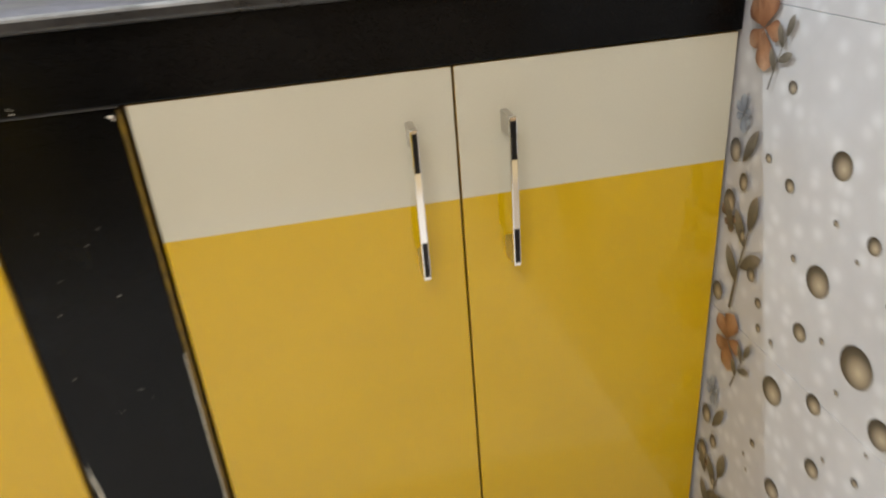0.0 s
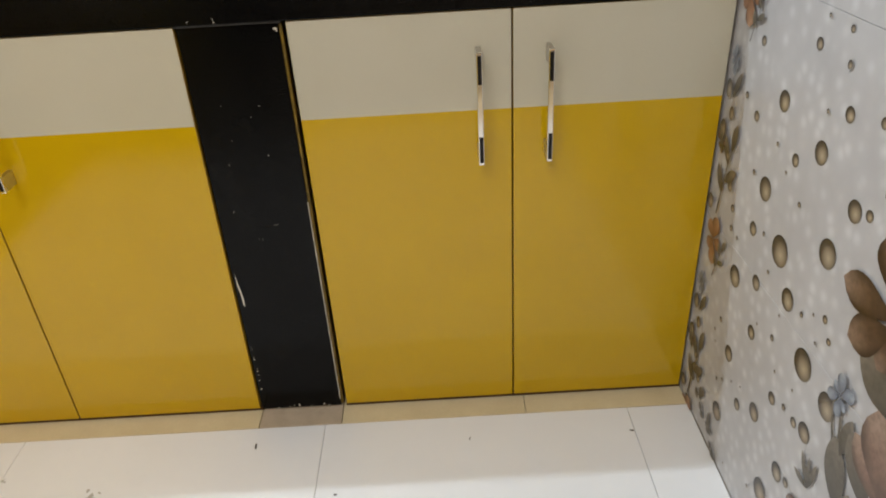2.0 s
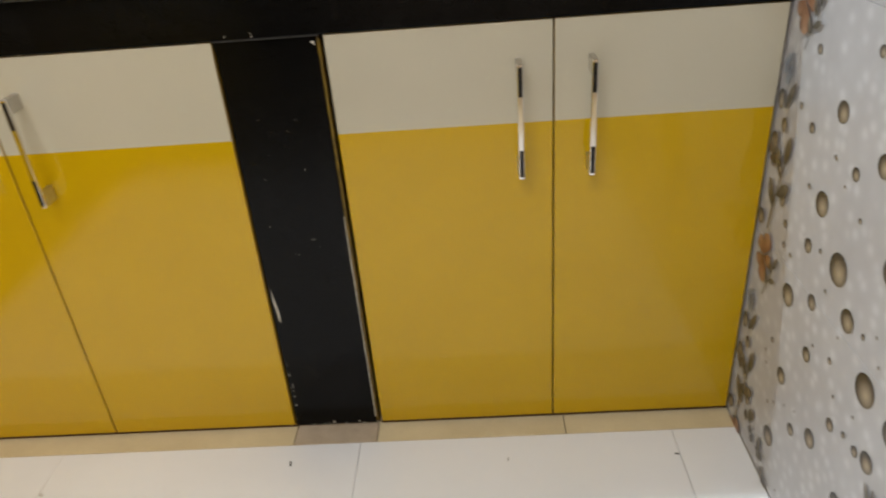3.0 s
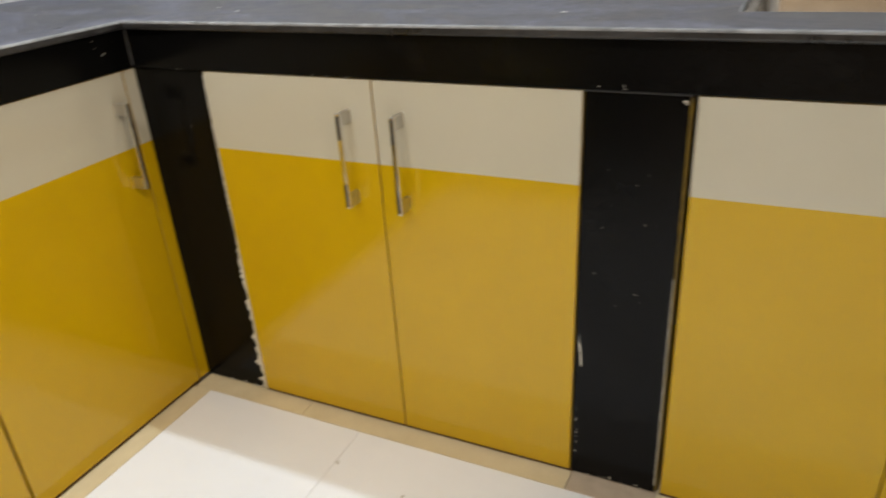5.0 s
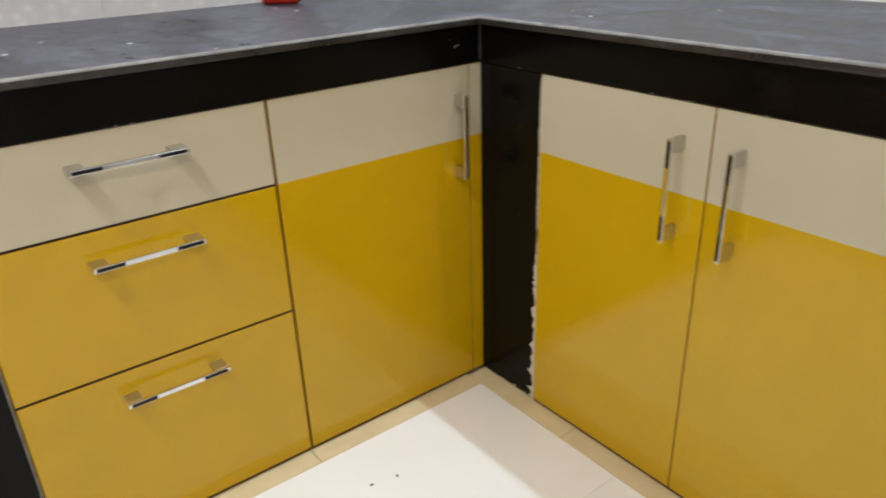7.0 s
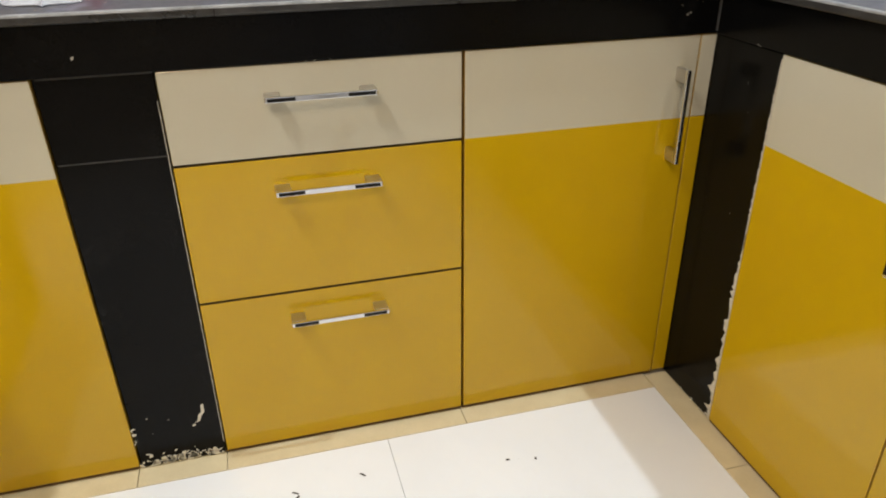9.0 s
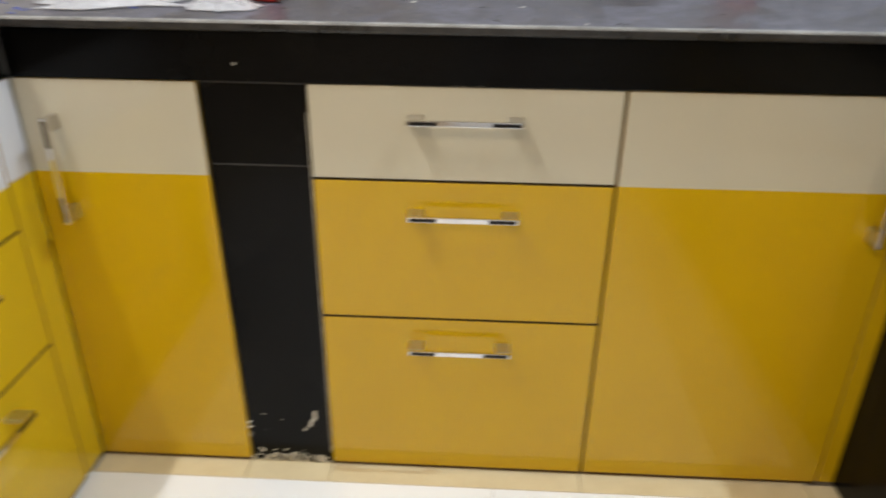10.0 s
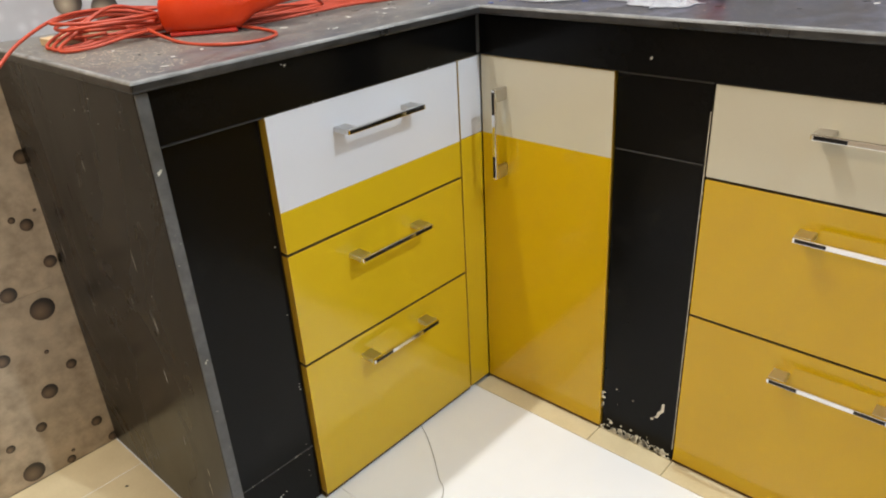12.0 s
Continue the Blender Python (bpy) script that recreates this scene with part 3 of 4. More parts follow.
def drawer_unit(run, u, levels, heights, seam, label, white=None):
    root = thing("drawer_cabinet", base_of(run, u, 0.42), label, "drawer cabinet", "kitchen drawer units")
    carcass(run, u, 0.42, root, False)
    names = ("closed top drawer front", "closed middle drawer front", "closed bottom drawer front")
    for (lo, hi), hz, lab in zip(levels, heights, names):
        f = panel("drawer_front", run, (u[0] + G, u[1] - G), (lo + 0.0020, hi - 0.0020), root, seam, white, lab, True)
        handle(f, run, HANDLE_U[run], hz, False)
    return root


HANDLE_U = {run_w: 0.702, run_s: 0.276}
drawer_unit(run_w, (0.4675, 0.9400), [(0.587, TOP + 0.002), (0.336, 0.587), (BOT - 0.002, 0.336)], (0.689, 0.536, 0.288), SEAM - 0.002, "three-drawer unit with a cream top drawer, yellow below")
drawer_unit(run_s, (0.0645, 0.4845), [(0.512, TOP + 0.002), (0.302, 0.512), (BOT - 0.002, 0.302)], (0.686, 0.464, 0.258), SEAM - 0.002, "three-drawer unit with a pale and yellow top drawer, tinted as cool-lit", CREAM_COOL)

# ---- sink let into the worktop ----
sink = thing("sink", (1.335, 0.315, SLAB0 - 0.16), "stainless steel sink let into the worktop", "sink")
bm = bmesh.new()
outer, inner = ((1.075, 0.115), (1.595, 0.515)), ((1.10, 0.14), (1.57, 0.49))
rows_z = [(outer, SLAB0 - 0.002), (inner, SLAB0 - 0.002), (((1.105, 0.145), (1.565, 0.485)), SLAB0 - 0.012), (((1.115, 0.155), (1.555, 0.475)), SLAB0 - 0.15), (((1.15, 0.19), (1.52, 0.44)), SLAB0 - 0.162)]
loops = []
for ((ax, ay), (bx, by)), z in rows_z:
    r, ring = 0.03, []
    for cx, cy, a0 in ((bx - r, by - r, 0), (ax + r, by - r, 90), (ax + r, ay + r, 180), (bx - r, ay + r, 270)):
        for k in range(5):
            a = radians(a0 + 22.5 * k)
            ring.append(bm.verts.new((cx + r * math.cos(a), cy + r * math.sin(a), z)))
    loops.append(ring)
for a, b in zip(loops, loops[1:]):
    for k in range(len(a)):
        bm.faces.new((a[k - 1], a[k], b[k], b[k - 1]))
bm.faces.new(loops[-1])
part("basin", bm, STEEL, sink, "brushed steel basin", True)
bm = bmesh.new()
bmesh.ops.create_cone(bm, cap_ends=True, segments=24, radius1=0.035, radius2=0.030, depth=0.006, matrix=Matrix.Translation((1.335, 0.315, SLAB0 - 0.158)))
part("drain", bm, CHROME, sink, "round drain")


# ---- orange power tool with its cord on the worktop ----
def loft(bm, stations, n=20, cap=True):
    """Rings of (centre, half width vector, half height vector, squareness)."""
    rings = []
    for c, w, h, sq in stations:
        ring = []
        for k in range(n):
            a = 2 * math.pi * k / n
            ca, sa = math.cos(a), math.sin(a)
            x, y = math.copysign(abs(ca) ** sq, ca), math.copysign(abs(sa) ** sq, sa)
            ring.append(bm.verts.new(Vector(c) + x * Vector(w) + y * Vector(h)))
        rings.append(ring)
    for a, b in zip(rings, rings[1:]):
        for k in range(n):
            bm.faces.new((a[k - 1], a[k], b[k], b[k - 1]))
    if cap:
        bm.faces.new(rings[0])
        bm.faces.new(rings[-1])
    return bm


Z0 = SLAB1
tool = thing("power_tool", (0.43, -1.62, Z0), "orange plastic power tool lying on the dusty worktop", "power tool")
ax = Vector((-0.80, 0.60, 0)).normalized()
sd = Vector((0.60, 0.80, 0)).normalized()
c0 = Vector((0.434, -1.642, Z0))
bm = loft(bmesh.new(), [
    (c0 + ax * -0.035 + Vector((0, 0, 0.034)), sd * 0.035, Vector((0, 0, 0.020)), 0.6),
    (c0 + ax * -0.028 + Vector((0, 0, 0.036)), sd * 0.050, Vector((0, 0, 0.031)), 0.5),
    (c0 + ax * 0.030 + Vector((0, 0, 0.037)), sd * 0.054, Vector((0, 0, 0.034)), 0.45),
    (c0 + ax * 0.085 + Vector((0, 0, 0.037)), sd * 0.050, Vector((0, 0, 0.033)), 0.5),
    (c0 + ax * 0.110 + Vector((0, 0, 0.044)), sd * 0.034, Vector((0, 0, 0.022)), 0.6),
    (c0 + ax * 0.150 + Vector((0, 0, 0.048)), sd * 0.022, Vector((0, 0, 0.015)), 0.8),
    (c0 + ax * 0.185 + Vector((0, 0, 0.049)), sd * 0.012, Vector((0, 0, 0.010)), 1.0)])
part("housing", bm, ORANGE, tool, "glossy orange plastic housing", True)
bm = bmesh.new()
bmesh.ops.create_cone(bm, cap_ends=True, segments=28, radius1=0.044, radius2=0.036, depth=0.012, matrix=Matrix.Translation(c0 + ax * 0.03 + Vector((0, 0, 0.075))))
part("cap", bm, ORANGE, tool, "round orange cap", True)
bm = loft(bmesh.new(), [(c0 + ax * -0.022 + Vector((0, 0, 0.004)), sd * 0.046, Vector((0, 0, 0.004)), 0.4), (c0 + ax * 0.080 + Vector((0, 0, 0.004)), sd * 0.046, Vector((0, 0, 0.004)), 0.4)])
part("base_plate", bm, RED, tool, "dark red base plate")


def cable(name, points, radius, mat, parent=None, label=""):
    """A round cable along a smooth closed-off path."""
    pts = [Vector(p) for p in points]
    line = []
    for i in range(len(pts) - 1):
        p0, p1, p2, p3 = pts[max(i - 1, 0)], pts[i], pts[i + 1], pts[min(i + 2, len(pts) - 1)]
        for k in range(8):
            s = k / 8
            line.append(0.5 * ((2 * p1) + (p2 - p0) * s + (2 * p0 - 5 * p1 + 4 * p2 - p3) * s * s + (3 * p1 - p0 - 3 * p2 + p3) * s ** 3))
    line.append(pts[-1])
    bm, rings = bmesh.new(), []
    for i, p in enumerate(line):
        d = (line[min(i + 1, len(line) - 1)] - line[max(i - 1, 0)]).normalized()
        s = d.cross(Vector((0, 0, 1)))
        s = s.normalized() if s.length > 1e-4 else Vector((1, 0, 0))
        u = s.cross(d)
        rings.append([bm.verts.new(p + radius * (math.cos(a) * s + math.sin(a) * u)) for a in (k * math.pi / 4 for k in range(8))])
    for a, b in zip(rings, rings[1:]):
        for k in range(8):
            bm.faces.new((a[k - 1], a[k], b[k], b[k - 1]))
    bm.faces.new(rings[0])
    bm.faces.new(rings[-1])
    return part(name, bm, mat, parent, label, True)


R = 0.0027
zc = Z0 + R
power_cord = tool
cable("cord", [(0.26, -1.56, Z0 + 0.047), (0.20, -1.59, Z0 + 0.02), (0.15, -1.64, zc), (0.08, -1.68, zc), (0.02, -1.74, zc)], R, CORD, power_cord)
cable("cord", [(0.50, -1.70, zc + 0.02), (0.50, -1.56, zc), (0.48, -1.47, zc), (0.43, -1.445, zc), (0.385, -1.47, zc), (0.37, -1.53, zc), (0.385, -1.575, zc + 0.004)], R, CORD, power_cord)
cable("cord", [(0.38, -1.74, zc + 0.02), (0.47, -1.75, zc + 0.035), (0.58, -1.735, zc + 0.040), (0.66, -1.70, zc + 0.022), (0.72, -1.66, Z0 - 0.004), (0.80, -1.60, Z0 - 0.06), (0.90, -1.55, Z0 - 0.22), (1.0, -1.60, 0.30), (1.06, -1.68, 0.06), (1.14, -1.70, R), (1.45, -1.62, R)], R, CORD, power_cord)
rng = random.Random(4)
for k in range(7):
    base = Vector((0.50 + 0.02 * rng.uniform(-1, 1), -1.70, Z0))
    pts = []
    for j in range(9):
        a = 2 * math.pi * j / 8 + 0.4 * k
        pts.append(base + Vector(((0.085 + 0.02 * rng.random()) * math.cos(a), (0.045 + 0.012 * rng.random()) * math.sin(a), R + 0.005 * k + 0.006 * rng.random())))
    cable("cord", pts, R, CORD, power_cord)
cable("cord", [(0.25, -1.60, zc), (0.16, -1.60, zc + 0.004), (0.06, -1.62, zc), (-0.03, -1.66, zc), (-0.02, -1.72, zc), (0.10, -1.74, zc)], R, CORD, power_cord)

for k in range(5):
    y0, far = -1.70 + 0.028 * k, 0.02 + 0.05 * rng.random()
    cable("cord", [(0.40, y0 - 0.02, zc + 0.004), (0.30, y0, zc + 0.008 * (k % 3)), (0.16, y0 + 0.02 * rng.random(), zc + 0.006), (far, y0 - 0.01, zc), (far - 0.03, y0 + 0.02, zc), (far + 0.01, y0 + 0.04, zc + 0.003), (0.17, y0 + 0.035, zc + 0.008), (0.31, y0 + 0.012, zc + 0.002), (0.39, y0 - 0.01, zc + 0.002)], R, CORD, power_cord)
for k in range(3):
    y0 = -1.735 + 0.022 * k
    cable("cord", [(0.42, y0, zc + 0.012), (0.52, y0 - 0.01, zc + 0.030 + 0.008 * k), (0.60, y0 + 0.01, zc + 0.016), (0.635, y0 + 0.035, zc + 0.002), (0.60, y0 + 0.06, zc + 0.002), (0.52, y0 + 0.055, zc + 0.010), (0.43, y0 + 0.03, zc + 0.006)], R, CORD, power_cord)
# offcuts and scraps on the worktop
batten = thing("wooden_batten", (0.46, -1.755, Z0), "thin raw wooden offcut on the worktop", "offcut", "offcuts")
bm = cuboid(bmesh.new(), (0.30, -1.775, Z0 + 0.0005), (0.62, -1.735, Z0 + 0.012), 0.001)
bmesh.ops.rotate(bm, verts=bm.verts, cent=(0.46, -1.755, Z0), matrix=Matrix.Rotation(radians(4), 3, "Z"))
part("board", bm, WOOD, batten)
strip = thing("grey_offcut", (0.16, -1.74, Z0), "dark grey laminate offcut on the worktop", "offcut", "offcuts")
bm = cuboid(bmesh.new(), (0.08, -1.765, Z0 + 0.0005), (0.25, -1.725, Z0 + 0.010), 0.001)
bmesh.ops.rotate(bm, verts=bm.verts, cent=(0.16, -1.745, Z0), matrix=Matrix.Rotation(radians(-8), 3, "Z"))
part("board", bm, GREYWOOD, strip)
tape = thing("tape_measure", (-0.185, -1.040, Z0), "red plastic tape measure with a beige face on the worktop", "tape measure")
tm = pose(-0.185, -1.040, Z0, 0, 0, 62)
bm = cuboid(bmesh.new(), (-0.028, -0.015, 0.0005), (0.028, 0.015, 0.062), 0.007)
bm.transform(tm)
part("case", bm, RED, tape, "red plastic case", True)
bm = cuboid(bmesh.new(), (-0.017, -0.0162, 0.016), (0.017, 0.0162, 0.048), 0.001)
bm.transform(tm)
part("face_plate", bm, WOOD, tape, "beige face plate")
bm = cuboid(bmesh.new(), (0.028, -0.008, 0.004), (0.036, 0.008, 0.0055), 0.0003)
bm.transform(tm)
part("blade_hook", bm, STEEL, tape, "steel end hook")
red_lump = thing("glue_bottle", (-0.50, -0.155, Z0), "small red plastic bottle lying on the worktop", "bottle")
c2, d2, s2 = Vector((-0.55, -0.20, Z0 + 0.022)), Vector((0.7, 0.71, 0)), Vector((-0.71, 0.7, 0))
bm = loft(bmesh.new(), [(c2 + d2 * a, s2 * r, Vector((0, 0, r)), 0.9) for a, r in ((0, 0.015), (0.004, 0.0215), (0.08, 0.0215), (0.095, 0.012), (0.10, 0.009))], 16)
part("bottle_body", bm, RED, red_lump, "", True)
bm = loft(bmesh.new(), [(c2 + d2 * a, s2 * r, Vector((0, 0, r)), 1) for a, r in ((0.100, 0.010), (0.120, 0.010), (0.124, 0.006))], 16)
part("bottle_cap", bm, SOOT, red_lump, "black screw cap", True)


def scraps(name, seed, boxes, mat, label, category, size):
    """Thin curled flakes scattered over rectangles: x0, y0, x1, y1, z, count."""
    rng = random.Random(seed)
    bm = bmesh.new()
    for x0, y0, x1, y1, z, count in boxes:
        for _ in range(count):
            x, y, a = rng.uniform(x0, x1), rng.uniform(y0, y1), rng.uniform(0, math.pi)
            l, w, h = size * rng.uniform(0.4, 1.2), size * rng.uniform(0.12, 0.45), size * rng.uniform(0.05, 0.2)
            u, v = Vector((math.cos(a), math.sin(a), 0)), Vector((-math.sin(a), math.cos(a), 0))
            c = Vector((x, y, z))
            lo = [c - l * u - w * v, c + l * u - w * v * rng.uniform(0.2, 1), c + l * u + w * v, c - l * u * rng.uniform(0.5, 1) + w * v]
            b = [bm.verts.new(p) for p in lo]
            t = [bm.verts.new(p + Vector((0, 0, h * rng.uniform(0.5, 1)))) for p in lo]
            bm.faces.new(t)
            bm.faces.new(b)
            for k in range(4):
                bm.faces.new((b[k - 1], b[k], t[k], t[k - 1]))
    return tagged(part(name, bm, mat), label, category, kind="stuff")


scraps("paper_scraps", 11, [(-0.4, -1.75, 0.6, -1.42, Z0, 40), (-0.5, -1.3, 0.0, -0.1, Z0, 13), (-0.4, 0.0, 1.0, 0.4, Z0, 9)], PAPER, "white paper and laminate scraps on the worktop", "scraps", 0.0055)
scraps("sawdust_crumbs", 13, [(0.1, -1.79, 0.655, -1.385, Z0, 420), (0.48, -1.80, 0.66, -1.50, Z0, 520), (0.56, -1.62, 0.66, -1.39, Z0, 260), (-0.5, -1.35, 0.0, -0.9, Z0, 140), (-0.55, -0.85, 0.0, 0.5, Z0, 160)], SAWDUST, "pale sawdust crumbs on the worktop", "sawdust", 0.0022)
scraps("dark_scraps", 12, [(-0.4, -1.75, 0.6, -1.42, Z0, 40), (-0.5, -1.3, 0.0, -0.1, Z0, 30), (0.05, -1.3, 0.9, -0.25, 0.0006, 16), (0.3, -0.5, 1.6, -0.06, 0.0006, 12), (0.7, -1.78, 1.0, -1.6, 0.0006, 4)], SOOT, "small dark scraps and splinters", "scraps", 0.006)
thread = cable("thread", [(0.224, -1.396, 0.0012), (0.245, -1.357, 0.0012), (0.279, -1.307, 0.0012), (0.313, -1.263, 0.0012), (0.346, -1.224, 0.0012), (0.480, -1.170, 0.0012)], 0.0006, SCUFF_LINE)
tagged(thread, "thin grey thread lying on the floor", "thread")

def wrapper(at, size, turn, seed):
    """A crumpled piece of clear wrap, two skins with folds between them."""
    rng = random.Random(seed)
    n, bm, grid = 14, bmesh.new(), {}
    waves = [(rng.uniform(6, 22), rng.uniform(-14, 14), rng.uniform(0, 6), rng.uniform(0.2, 1.0)) for _ in range(7)]
    for i in range(n + 1):
        for j in range(n + 1):
            x, y = i / n - 0.5, j / n - 0.5
            h = sum(a * abs(math.sin(p * x + q * y + c)) for p, q, c, a in waves) / 4
            edge = min(1.0, 5 * min(0.5 - abs(x), 0.5 - abs(y)) + 0.12)
            px, py = x * size[0] * (1 + 0.18 * math.sin(9 * y + seed)), y * size[1] * (1 + 0.2 * math.sin(8 * x + seed))
            z = size[2] * h * edge
            grid[i, j] = (bm.verts.new((px, py, z + 0.0012)), bm.verts.new((px, py, 0.0004 + 0.6 * z)))
    for i in range(n):
        for j in range(n):
            for k in (0, 1):
                bm.faces.new([grid[a, b][k] for a, b in ((i, j), (i + 1, j), (i + 1, j + 1), (i, j + 1))])
    rim = [(i, 0) for i in range(n)] + [(n, j) for j in range(n)] + [(i, n) for i in range(n, 0, -1)] + [(0, j) for j in range(n, 0, -1)]
    for a, b in zip(rim, rim[1:] + rim[:1]):
        bm.faces.new((grid[a][0], grid[b][0], grid[b][1], grid[a][1]))
    bm.transform(pose(*at, 0, 0, turn))
    return tagged(part("plastic_wrap", bm, FILM), "crumpled clear plastic wrap on the dusty worktop", "plastic wrap", "packing scraps")


wrapper((-0.13, -1.27, Z0), (0.13, 0.20, 0.012), 20, 3)
wrapper((-0.11, -1.09, Z0), (0.10, 0.12, 0.010), -35, 8)
scraps("blue_scraps", 15, [(-0.25, -1.5, 0.02, -1.1, Z0, 14)], BLUE, "small blue plastic strips on the worktop", "scraps", 0.008)


def on_floor(u, d, z):
    return (u, z - 2.0, d)


bm = chips(41, on_floor, 0.0006, [(0.632, 1.815, 0.014, 0.010, 0.010, 6), (0.455, 1.86, 0.004, 0.006, 0.005, 4), (1.25, 1.72, 0.02, 0.01, 0.003, 4), (0.30, 1.55, 0.15, 0.2, 0.002, 8)])
tagged(part("scuff_marks", bm, SCUFF), "grey scuff marks on the white floor tiles", "scuff marks", kind="stuff")
# grey grout in the inner corners of the fascias
for run, u in ((run_s, 0.0125), (run_n, 0.0075)):
    bm = run_block(run, bmesh.new(), (u - 0.0085, u), (0.0, 0.0038), (TOP + 0.006, SLAB0 - 0.003), 0.0008)
    part("corner_grout", bm, GROUT_SMEAR, counter, "grey grout smear in the corner")
# scratches on the fascias
flakes("scratch", chips(21, run_w, 0.003, [(1.043, 0.762, 0.0006, 0.004, 0.0035, 4), (0.70, 0.738, 0.02, 0.001, 0.002, 5), (0.05, 0.79, 0.03, 0.02, 0.002, 5)]), counter, "small pale scratches")
flakes("scratch", chips(22, run_n, 0.003, [(0.955, 0.742, 0.002, 0.003, 0.0022, 4), (0.92, 0.742, 0.002, 0.002, 0.0018, 3), (0.5, 0.738, 0.4, 0.001, 0.002, 8)]), counter, "small pale scratches")
flakes("scratch", chips(23, run_s, 0.003, [(0.44, 0.80, 0.004, 0.003, 0.003, 3), (0.3, 0.738, 0.2, 0.001, 0.002, 4)]), counter, "small pale scratches")

# ---- lamps on the ceiling ----
for name, at, watts, colour, radius in LAMPS:
    root = thing("ceiling_lamp", (at[0], at[1], CEIL), "round white ceiling bulb holder", "ceiling lamp", "ceiling bulbs")
    bm = bmesh.new()
    bmesh.ops.create_cone(bm, cap_ends=True, segments=24, radius1=0.032, radius2=0.045, depth=CEIL - at[2] - 0.055, matrix=Matrix.Translation((at[0], at[1], (CEIL + at[2] + 0.055) / 2)))
    part("holder", bm, PAINT, root)
    data = bpy.data.lights.new(name, "SPOT")
    data.spot_size, data.spot_blend = radians(165), 0.5
    data.energy, data.color, data.shadow_soft_size = watts, colour, radius
    lamp = new(name, data)
    lamp.location = at
at, watts, colour, length, width = TUBE
tube_lamp = thing("tube_lamp", (at[0], at[1], CEIL), "long white tube lamp hung under the ceiling", "ceiling lamp", "ceiling bulbs")
block("batten", (at[0] - length / 2, at[1] - 0.03, at[2] + 0.006), (at[0] + length / 2, at[1] + 0.03, at[2] + 0.05), PAINT, tube_lamp, 0.004)
for k in (-0.35, 0.35):
    block("hanger", (at[0] + k - 0.01, at[1] - 0.01, at[2] + 0.05), (at[0] + k + 0.01, at[1] + 0.01, CEIL), PAINT, tube_lamp)
data = bpy.data.lights.new("lamp_tube", "AREA")
data.shape, data.size, data.size_y = "RECTANGLE", length, width
data.energy, data.color = watts, colour
new("lamp_tube", data).location = at


# ---- printed flowers and bubbles on the tiled walls ----
def wall_frame(run, u, z, lift):
    """A pose whose x runs along the wall, y up, z out of it."""
    a, b = Vector(run(0, 0, 0)), Vector(run(1, 0, 0))
    along, out = b - a, Vector(run(0, 1, 0)) - a
    m = Matrix((along, Vector((0, 0, 1)), out)).transposed().to_4x4()
    m.translation = Vector(run(u, lift, z))
    return m


def on_east(u, d, z):
    return (WALL_E - d, -u, z)


def on_south(u, d, z):
    return (u, WALL_S + d, z)


def on_west(u, d, z):
    return (WALL_W + d, -u, z)


def flat_shape(outline, mat):
    bm = bmesh.new()
    bm.faces.new([bm.verts.new((x, y, 0)) for x, y in outline])
    bmesh.ops.triangulate(bm, faces=bm.faces)
    me = bpy.data.meshes.new("print")
    bm.to_mesh(me)
    bm.free()
    me.materials.append(mat)
    return me


ROUND = [(math.cos(2 * math.pi * k / 28), math.sin(2 * math.pi * k / 28)) for k in range(28)]
DISC, WARM_DISC = flat_shape(ROUND, BUBBLE), flat_shape(ROUND, WARM_BUBBLE)


def petal_outline(width, waist):
    right = []
    for k in range(11):
        s = k / 10
        right.append((s, width * math.sin(math.pi * s ** waist) ** 0.75))
    return right + [(x, -y * 0.92) for x, y in reversed(right[1:-1])]


PETAL = {m: flat_shape(petal_outline(0.40, 1.7), m) for m in (BROWN_P, ROSE_P, ORANGE_P, BLUE_P)}
LEAF = flat_shape(petal_outline(0.20, 1.1), LEAF_P)
STEM = flat_shape([(0, -0.018), (0.5, 0.004), (1, -0.010), (1, 0.010), (0.5, 0.030), (0, 0.018)], LEAF_P)
lifts = {}


def print_on(wall, run, name, mesh, u, z, sx, sy, turn):
    n = lifts[wall] = lifts.get(wall, 0) + 1
    ob = new(name, mesh)
    ob.parent = wall
    ob.matrix_basis = Matrix.Translation(-origin_of(wall)) @ wall_frame(run, u, z, 0.0006 + 0.000012 * n) @ pose(0, 0, 0, 0, 0, turn) @ Matrix.Diagonal((sx, sy, 1, 1))
    return ob


def flower(wall, run, u, z, r, mat, turn, petals=6):
    for k in range(petals):
        a = turn + 360 * k / petals + 9 * math.sin(3.7 * k + turn)
        s = r * (0.85 + 0.2 * math.sin(2.3 * k + turn))
        print_on(wall, run, "printed_petal", PETAL[mat], u, z, s, s * (0.95 if petals < 6 else 0.8), a)


def sprig(wall, run, u, z, length, turn):
    print_on(wall, run, "printed_stem", STEM, u, z, length, length * 1.2, turn)
    for k, (s, side) in enumerate(((0.35, 1), (0.55, -1), (0.8, 1), (1.0, 0))):
        a = radians(turn)
        print_on(wall, run, "printed_leaf", LEAF, u + s * length * math.cos(a), z + s * length * math.sin(a), length * 0.42, length * 0.42, turn + side * 42)


